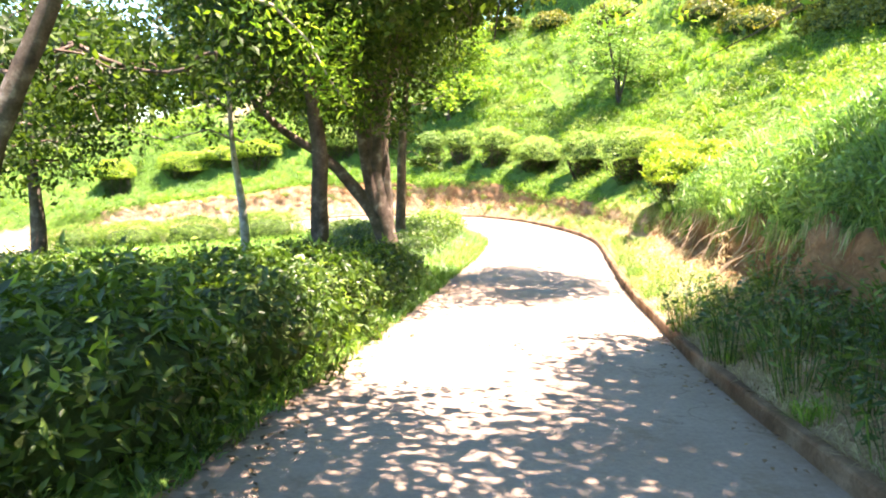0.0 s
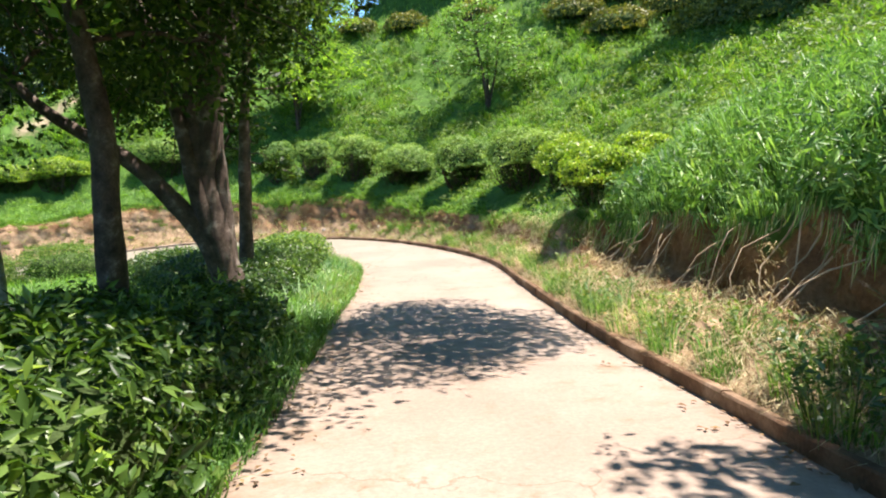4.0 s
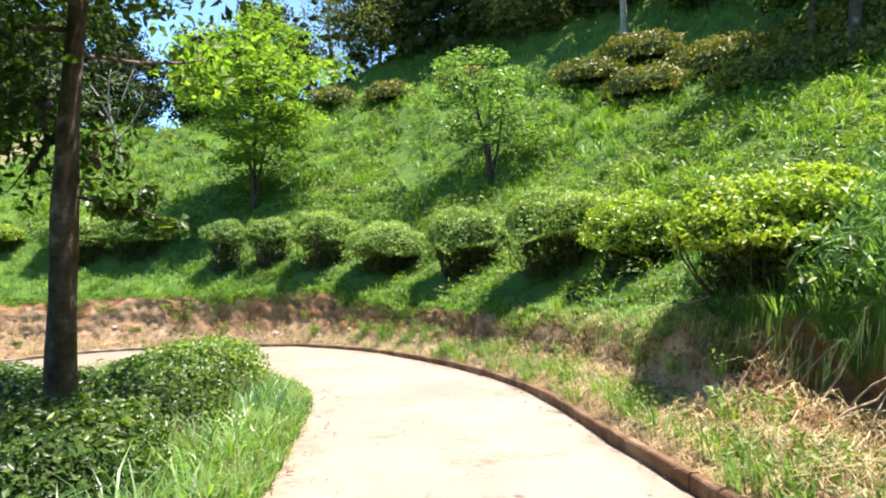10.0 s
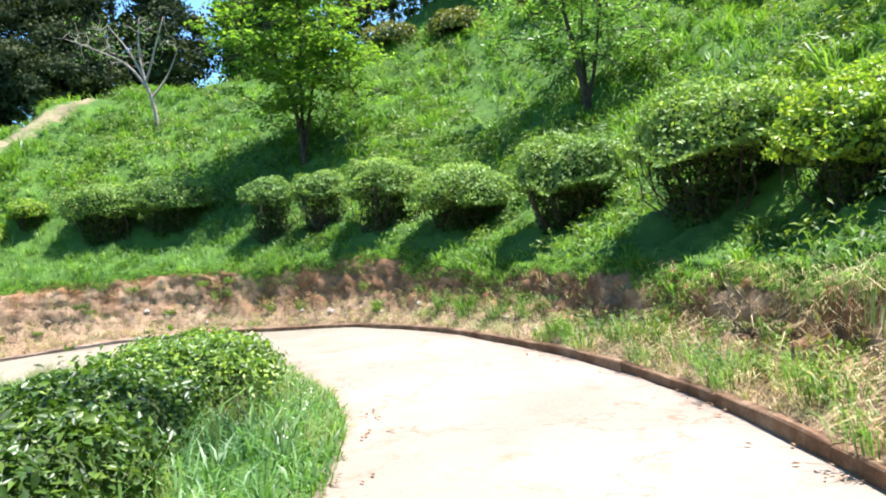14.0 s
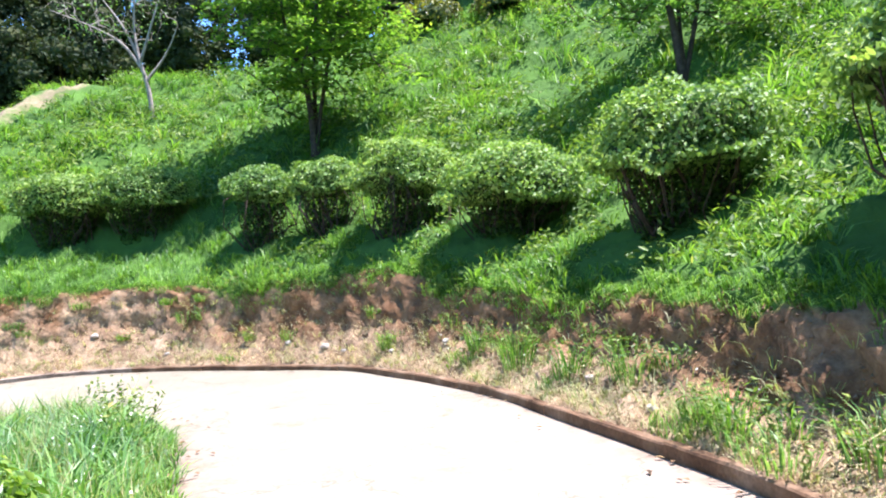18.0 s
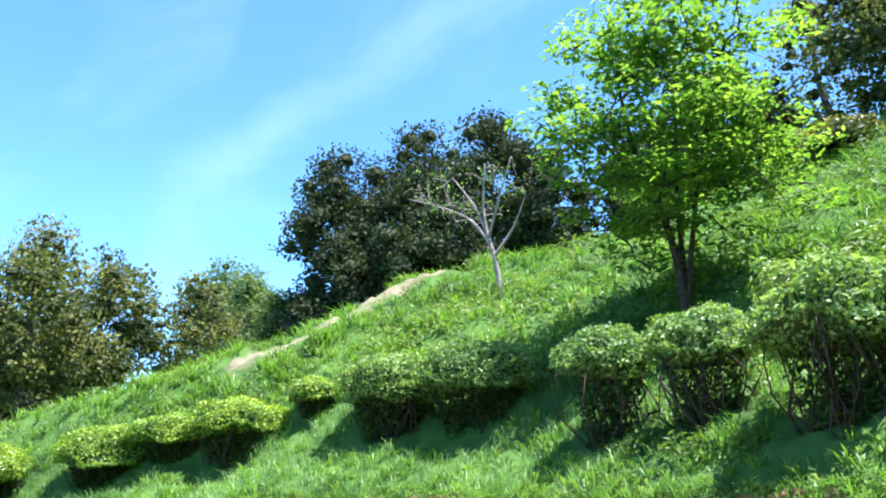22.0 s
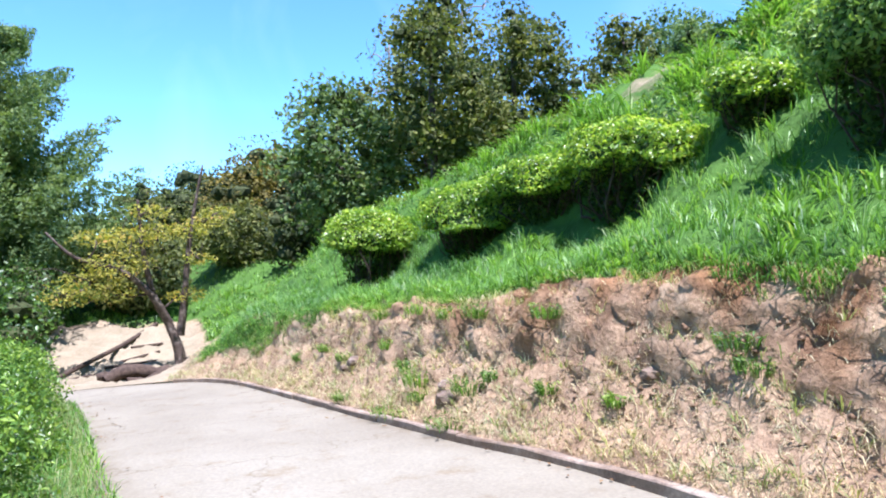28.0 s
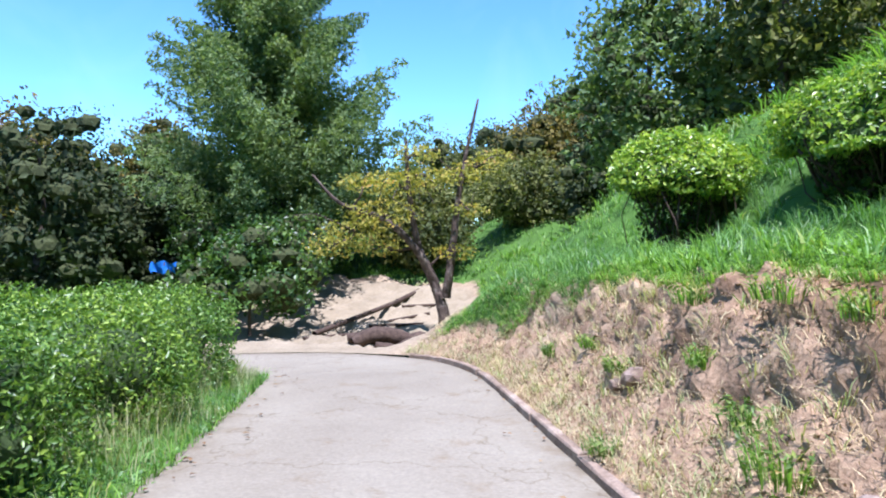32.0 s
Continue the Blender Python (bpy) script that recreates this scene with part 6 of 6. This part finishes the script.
root = root[weedy] + np.c_[np.zeros((weedy.sum(), 2)), RNG.uniform(0.03, 0.2, weedy.sum())]
tagged(new("hill_weeds", leaves("hill_weeds", root, np.tile([0, 0, 1.0], (len(root), 1)), 0.09, M_HERB, 0.6, 0.45)), "broad-leaved weeds growing among the grass", "weeds", kind="stuff")
s, d, root = scatter_hill(9000, 84, 100, 12.5, 27, lambda a, b: b > 13)
tagged(new("far_grass", blades("far_grass", root, RNG.uniform(0.12, 0.35, len(s)), RNG.uniform(0.02, 0.05, len(s)), RNG.uniform(0.2, 0.9, len(s)), M_GRASS)), "green grass beyond the sandy junction", "grass", kind="stuff")
s, d, root = scatter_hill(2600, 64, 86, 0.6, 5.0, turf)
k = 12
a = RNG.uniform(0, 2 * math.pi, (len(s), k))
r = 0.09 * RNG.uniform(0, 1, (len(s), k))
tuss = np.stack([root[:, 0, None] + r * np.cos(a), root[:, 1, None] + r * np.sin(a), np.repeat(root[:, 2, None], k, 1)], 2).reshape(-1, 3)
tagged(new("fine_grass", blades("fine_grass", tuss, RNG.uniform(0.12, 0.36, len(tuss)), RNG.uniform(0.006, 0.012, len(tuss)), RNG.uniform(0.3, 1.1, len(tuss)), M_REED, a.ravel())), "fine long grass above the earth bank", "grass", kind="stuff")
# leafy mounds of taller weeds
s, d, root = scatter_hill(1900, 46, 86, 1.6, 13.5, lambda a, b: turf(a, b) & ((a < 66) | (b > 4.2)))
k = 40
a, q = RNG.uniform(0, 2 * math.pi, (len(s), k)), RNG.uniform(0, 1, (len(s), k)) ** 0.5
R_, H_ = RNG.uniform(0.16, 0.5, (len(s), 1)), RNG.uniform(0.12, 0.42, (len(s), 1))
mound = np.stack([root[:, 0, None] + R_ * q * np.cos(a), root[:, 1, None] + R_ * q * np.sin(a), root[:, 2, None] + 0.05 + H_ * (1 - q * q) * RNG.uniform(0.5, 1.15, (len(s), k))], 2).reshape(-1, 3)
outw = np.stack([q * np.cos(a), q * np.sin(a), 0.8 + 0 * q], 2).reshape(-1, 3)
tagged(new("leafy_mounds", leaves("leafy_mounds", mound, outw, 0.1, M_HERB, 0.5, 0.4)), "low leafy mounds of weeds on the hillside", "weeds", kind="stuff")
s, d, root = scatter_hill(620, 47, 72, 4.0, 13.5, turf)
k = 60
a, q = RNG.uniform(0, 2 * math.pi, (len(s), k)), RNG.uniform(0, 1, (len(s), k)) ** 0.5
R_, H_ = RNG.uniform(0.3, 0.8, (len(s), 1)), RNG.uniform(0.22, 0.6, (len(s), 1))
mound = np.stack([root[:, 0, None] + R_ * q * np.cos(a), root[:, 1, None] + R_ * q * np.sin(a), root[:, 2, None] + 0.05 + H_ * (1 - q * q) * RNG.uniform(0.4, 1.2, (len(s), k))], 2).reshape(-1, 3)
outw = np.stack([q * np.cos(a), q * np.sin(a), 0.7 + 0 * q], 2).reshape(-1, 3)
tagged(new("weed_thickets", leaves("weed_thickets", mound, outw, 0.15, M_HERB, 0.45, 0.36)), "thickets of tall weeds high on the slope", "weeds", kind="stuff")
s, d, root = scatter_hill(17000, 42, 68, 13, 27, lambda a, b: b > 0)
tagged(new("upper_grass", blades("upper_grass", root, RNG.uniform(0.15, 0.4, len(s)), RNG.uniform(0.03, 0.06, len(s)), RNG.uniform(0.2, 0.9, len(s)), M_GRASS)), "green grass high on the hill", "grass", kind="stuff")
# tall grass above the earth bank beside the first stretch, in tussocks
s, d, root = scatter_hill(2400, 29, 48.5, 1.0, 5.0, lambda a, b: (b > 1.52 - 0.4 * smooth(a, 45, 48.5) + 0.05 * np.sin(a * 1.3) + 0.6 * np.exp(-((a - 48.0) / 0.6) ** 2)))
k = 22
grow = np.repeat((0.4 + 0.6 * smooth(s, 29, 33) * (1 - 0.5 * smooth(s, 44, 50))) * (0.5 + 0.5 * smooth(d, 1.5, 2.4)) * RNG.uniform(0.55, 1.2, len(s)), k)
a = RNG.uniform(0, 2 * math.pi, (len(s), k))
r = 0.12 * RNG.uniform(0, 1, (len(s), k))
tuss = np.stack([root[:, 0, None] + r * np.cos(a), root[:, 1, None] + r * np.sin(a), np.repeat(root[:, 2, None], k, 1)], 2).reshape(-1, 3)
tagged(new("tall_grass", blades("tall_grass", tuss, RNG.uniform(0.3, 0.85, len(tuss)) * grow, RNG.uniform(0.01, 0.026, len(tuss)), RNG.uniform(0.35, 1.3, len(tuss)), M_REED, a.ravel(), 1.0)), "tall arching grass growing above the earth bank", "grass", kind="stuff")
s, d, root = scatter_hill(30000, 33, 49.5, 1.5, 4.2, lambda a, b: relief(a, b, 1.0, 25.0, 2) > -0.15)
root = root + np.c_[np.zeros((len(s), 2)), RNG.uniform(0.1, 0.6, len(s))]
tagged(new("bamboo_grass", leaves("bamboo_grass", root, np.c_[-np.interp(s, KS, KN[:, 0]), -np.interp(s, KS, KN[:, 1]), np.full(len(s), 0.7)], 0.17, M_REED, 0.6, 0.2, 0.4)), "broad lance-shaped leaves among the tall grass", "grass", kind="stuff")
# turf hanging over the edge of the bare bank
s = RNG.uniform(47, 84, 16000)
d = np.interp(s, EDGE_S, EDGE_D) + 0.15 * np.sin(s * 1.9) * np.sin(s * 0.77 + 1) + RNG.uniform(-0.05, 0.24, 16000)
x, y = kerb_xy(s, d)
head = np.arctan2(-np.interp(s, KS, KN[:, 1]), -np.interp(s, KS, KN[:, 0])) + RNG.normal(0, 0.7, len(s))
tagged(new("edge_turf", blades("edge_turf", np.c_[x, y, hill_z(s, d) - 0.02], RNG.uniform(0.08, 0.2, len(s)), RNG.uniform(0.006, 0.014, len(s)), RNG.uniform(0.6, 1.3, len(s)), M_GRASS, head, 1.3)), "green turf hanging over the earth bank", "grass", kind="stuff")
# straw and patchy grass between kerb and bank
s, d, root = scatter_hill(72000, 29, 84.5, 0.1, 1.4, lambda a, b: (b < 0.64 + 0.4 * relief(a, b, 1.2, 33.0, 2) + 0.7 * (a < 52) + 0.4 * smooth(a, 60, 66)))
tagged(new("dry_grass", blades("dry_grass", root + [0, 0, 0.02], RNG.uniform(0.03, 0.12, len(s)), RNG.uniform(0.003, 0.008, len(s)), RNG.uniform(0.6, 2.4, len(s)), M_STRAW)), "dry straw and dead grass on the earth bank", "dry grass", kind="stuff")
s, d, root = scatter_hill(1500, 50, 84.5, 0.12, 1.3, lambda a, b: b < np.interp(a, EDGE_S, EDGE_D) + 0.05)
k = 11
a = RNG.uniform(0, 2 * math.pi, (len(s), k))
r = 0.06 * RNG.uniform(0, 1, (len(s), k))
tuss = np.stack([root[:, 0, None] + r * np.cos(a), root[:, 1, None] + r * np.sin(a), np.repeat(root[:, 2, None], k, 1)], 2).reshape(-1, 3)
tagged(new("withered_tufts", blades("withered_tufts", tuss, RNG.uniform(0.06, 0.19, len(tuss)), RNG.uniform(0.004, 0.009, len(tuss)), RNG.uniform(0.5, 1.8, len(tuss)), M_SEED, a.ravel())), "withered pale grass tufts on the earth bank", "dry grass", kind="stuff")
s, d, root = scatter_hill(60000, 29, 84, 0.1, 1.2, lambda a, b: (relief(a, b, 0.8, 6.0, 3) > 0.12 + 0.3 * smooth(a, 38, 41) + 0.1 * smooth(a, 54, 60) + 0.5 * np.abs(b - 0.25)) & (b < 0.95))
tagged(new("verge_grass", blades("verge_grass", root, RNG.uniform(0.06, 0.24, len(s)), RNG.uniform(0.006, 0.013, len(s)), RNG.uniform(0.2, 1.0, len(s)), M_GRASS)), "patchy grass tufts beside the kerb", "grass", kind="stuff")
# inner verge
n = 3300
s = RNG.uniform(28, 86, n)
e = RNG.uniform(0, 1, n) ** 1.4 * 2.0 - 0.02
k = 13
grow = (0.4 + 0.8 * smooth(s, 35, 41) * (1 - smooth(s, 62, 66))) * (0.4 + 0.6 * smooth(e, 0, 0.5)) * RNG.uniform(0.6, 1.3, n)
x, y = kerb_xy(s, -w_path(s) - e)
a = RNG.uniform(0, 2 * math.pi, (n, k))
r = 0.12 * RNG.uniform(0, 1, (n, k))
x, y = (x[:, None] + r * np.cos(a)).ravel(), (y[:, None] + r * np.sin(a)).ravel()
z, ee = inner_z(x, y)
ok = (ee > -0.12) & (ee < 2.6)
z = np.where(ee < 0, z_path(np.repeat(s, k)), z)
tagged(new("inner_verge_grass", blades("inner_verge_grass", np.c_[x, y, z - 0.02][ok], (RNG.uniform(0.14, 0.4, n * k) * np.repeat(grow, k))[ok], RNG.uniform(0.009, 0.023, ok.sum()), RNG.uniform(0.3, 1.3, ok.sum()), M_REED, a.ravel()[ok])), "long grass spilling over the path's inner edge", "grass", kind="stuff")
n = 14000
s = RNG.uniform(28, 86, n)
e = RNG.uniform(0, 1, n) ** 2 * 2.2 - 0.08
x, y = kerb_xy(s, -w_path(s) - e)
z, ee = inner_z(x, y)
ok = (ee > -0.14) & (ee < 2.6)
tagged(new("inner_verge_turf", blades("inner_verge_turf", np.c_[x, y, np.where(ee < 0, z_path(s), z) - 0.02][ok], RNG.uniform(0.06, 0.2, ok.sum()), RNG.uniform(0.006, 0.014, ok.sum()), RNG.uniform(0.2, 1.0, ok.sum()), M_GRASS)), "short green turf along the path's inner edge", "grass", kind="stuff")
n = 24000
x, y = RNG.uniform(-22, 2, n), RNG.uniform(0, 33, n)
z, ee = inner_z(x, y)
ok = ee > 1.0
tagged(new("inner_grass", blades("inner_grass", np.c_[x, y, z - 0.02][ok], RNG.uniform(0.1, 0.3, ok.sum()), RNG.uniform(0.012, 0.03, ok.sum()), RNG.uniform(0.2, 0.9, ok.sum()), M_GRASS)), "green undergrowth inside the bend", "grass", kind="stuff")
n = 15000
s = RNG.uniform(44, 86, n)
e = RNG.uniform(0, 1.1, n)
x, y = kerb_xy(s, -w_path(s) - e)
z, ee = inner_z(x, y)
ok = (ee > 0.0) & (relief(s, e, 0.9, 14.0, 2) > -0.1)
tagged(new("seed_grass", blades("seed_grass", np.c_[x, y, z][ok], RNG.uniform(0.2, 0.55, ok.sum()) * (0.5 + 0.5 * smooth(e[ok], 0, 0.5)), RNG.uniform(0.003, 0.007, ok.sum()), RNG.uniform(0.2, 0.7, ok.sum()), M_SEED)), "pale seeding grass along the path's inner edge", "grass", kind="stuff")


def clod_field(name, n, s0, s1, d0, d1, r0, r1):
    """Loose lumps of earth: eight faces each."""
    s, d, root = scatter_hill(n, s0, s1, d0, d1, lambda a, b: b > 0)
    r = RNG.uniform(r0, r1, len(s)) ** 1.0
    base = np.array([(1, 0, 0), (0, 1, 0), (-1, 0, 0), (0, -1, 0), (0, 0, 0.8), (0, 0, -0.6)], float)
    v = root[:, None, :] + [0, 0, 0.015] + base[None] * r[:, None, None] * RNG.uniform(0.55, 1.3, (len(s), 6, 1))
    tri = np.array([(0, 1, 4), (1, 2, 4), (2, 3, 4), (3, 0, 4), (1, 0, 5), (2, 1, 5), (3, 2, 5), (0, 3, 5)])
    f = (np.arange(len(s))[:, None, None] * 6 + tri[None]).reshape(-1, 3)
    return mesh_np(name, v.reshape(-1, 3), f, M_CLOD)


tagged(new("earth_clods", clod_field("earth_clods", 9000, 31, 83.5, 0.2, 1.25, 0.006, 0.026)), "loose clods of brown earth on the bank", "earth", kind="stuff")
tagged(new("bank_crumbs", clod_field("bank_crumbs", 3600, 36, 62, 0.35, 1.15, 0.008, 0.032)), "crumbled red-brown earth on the bank", "earth", kind="stuff")
tagged(new("earth_lumps", clod_field("earth_lumps", 900, 50, 72, 0.45, 1.15, 0.012, 0.042)), "larger crumbling lumps of earth on the bank", "earth", kind="stuff")
s = RNG.uniform(28, 84, 2600)
e = np.where(RNG.uniform(0, 1, 2600) < 0.7, w_path(s) - 0.02 - 0.5 * RNG.uniform(0, 1, 2600) ** 2.2, 0.03 + 0.35 * RNG.uniform(0, 1, 2600) ** 2.2)
ok = (RNG.uniform(0, 1, 2600) < 0.25 + 0.75 * (1 - smooth(s, 36, 44))) & (relief(s, s * 0, 0.9, 3.0, 2) > -0.2)
x, y = kerb_xy(s, -e)
tagged(new("leaf_litter", leaves("leaf_litter", np.c_[x, y, z_path(s) + 0.022][ok], np.tile([0, 0, 1.0], (ok.sum(), 1)), 0.06, M_LITTER, 0.12, 0.5)), "dry brown leaf litter on the path's margins", "leaf litter", kind="stuff")
s = np.r_[RNG.uniform(47, 60, 420), RNG.uniform(55, 60.5, 40)]
e = np.r_[-w_path(s[:420]) - RNG.uniform(0.15, 0.9, 420), RNG.uniform(0.2, 0.7, 40)]
x, y = kerb_xy(s, e)
z = np.r_[inner_z(x[:420], y[:420])[0] + RNG.uniform(0.15, 0.4, 420), hill_z(s[420:], e[420:]) + RNG.uniform(0.08, 0.4, 40)]
ok = relief(x, y, 1.1, 40.0, 2) > 0.05
tagged(new("white_flowers", leaves("white_flowers", np.c_[x, y, z][ok], np.tile([0, 0, 1.0], (ok.sum(), 1)), 0.022, M_FLOWER, 0.5, 0.9)), "tiny white flowers among the verge grass", "flowers", kind="stuff")
# old stalks and straw hanging from the turf's edge
for k in range(36):
    s0 = 39.0 + k * 0.27 + RNG.uniform(-0.3, 0.3)
    a, c = hill_point(s0, RNG.uniform(1.46, 1.56)), hill_point(s0 + RNG.uniform(-0.35, 0.35), RNG.uniform(0.75, 1.1))
    ob = thing("dead_stalk", "pale dead stalk hanging down the earth bank", "stalk", "dead stalks on the earth bank", at=tuple(float(q) for q in c))
    part("stalk", tubes("stalk", [(wander(a + [0, 0, 0.02], c + [0, 0, -0.02], 6, 0.08), np.linspace(0.011, 0.004, 6))], M_STALK, 5), ob)
s, d, root = scatter_hill(10000, 36, 54, 0.25, 1.25, lambda a, b: relief(a, b, 1.3, 17.0, 2) > -0.1)
head = np.arctan2(-np.interp(s, KS, KN[:, 1]), -np.interp(s, KS, KN[:, 0])) + RNG.normal(0, 0.8, len(s))
tagged(new("hanging_straw", blades("hanging_straw", root + [0, 0, 0.04], RNG.uniform(0.06, 0.22, len(s)), RNG.uniform(0.004, 0.009, len(s)), RNG.uniform(0.8, 2.4, len(s)), M_STRAW, head, 1.0)), "pale dead straw hanging over the earth bank", "dry grass", kind="stuff")

# roots, straw and green blades hanging down the steep face
for nm, n, mt, lab in (("root_fringe", 620, M_STRAW, "pale dead roots and straw hanging down the bank"), ("hanging_grass", 1000, M_REED, "long green grass hanging down the bank")):
    s = 37 + 0.5 * RNG.integers(0, 30, n) + RNG.normal(0, 0.16, n) + 0.2 * np.sin(np.arange(n))
    d = np.interp(s, EDGE_S, EDGE_D) - 0.02 + 0.03 * np.sin(s * 2.1) + RNG.uniform(-0.05, 0.07, n)
    x, y = kerb_xy(s, d - 0.07)
    head = np.arctan2(np.interp(s, KS, KN[:, 1]), np.interp(s, KS, KN[:, 0])) + RNG.normal(0, 0.6, n)
    tagged(new(nm, blades(nm, np.c_[x, y, hill_z(s, d + 0.08) + 0.03], -RNG.uniform(0.1, 0.36, n), RNG.uniform(0.005, 0.011, n), RNG.uniform(0.05, 0.5, n), mt, head, 0.3)), lab, "grass", kind="stuff")
for k in range(16):
    p = hill_point(38.5 + k * 0.62 + RNG.uniform(-0.25, 0.25), RNG.uniform(0.7, 0.98))
    tuft("bank_weed", "leafy weed rooted in the steep earth face", p, 0.16, RNG.uniform(0.18, 0.34), 50, M_REED, 110, 0.07, "weeds on the shaded bank")
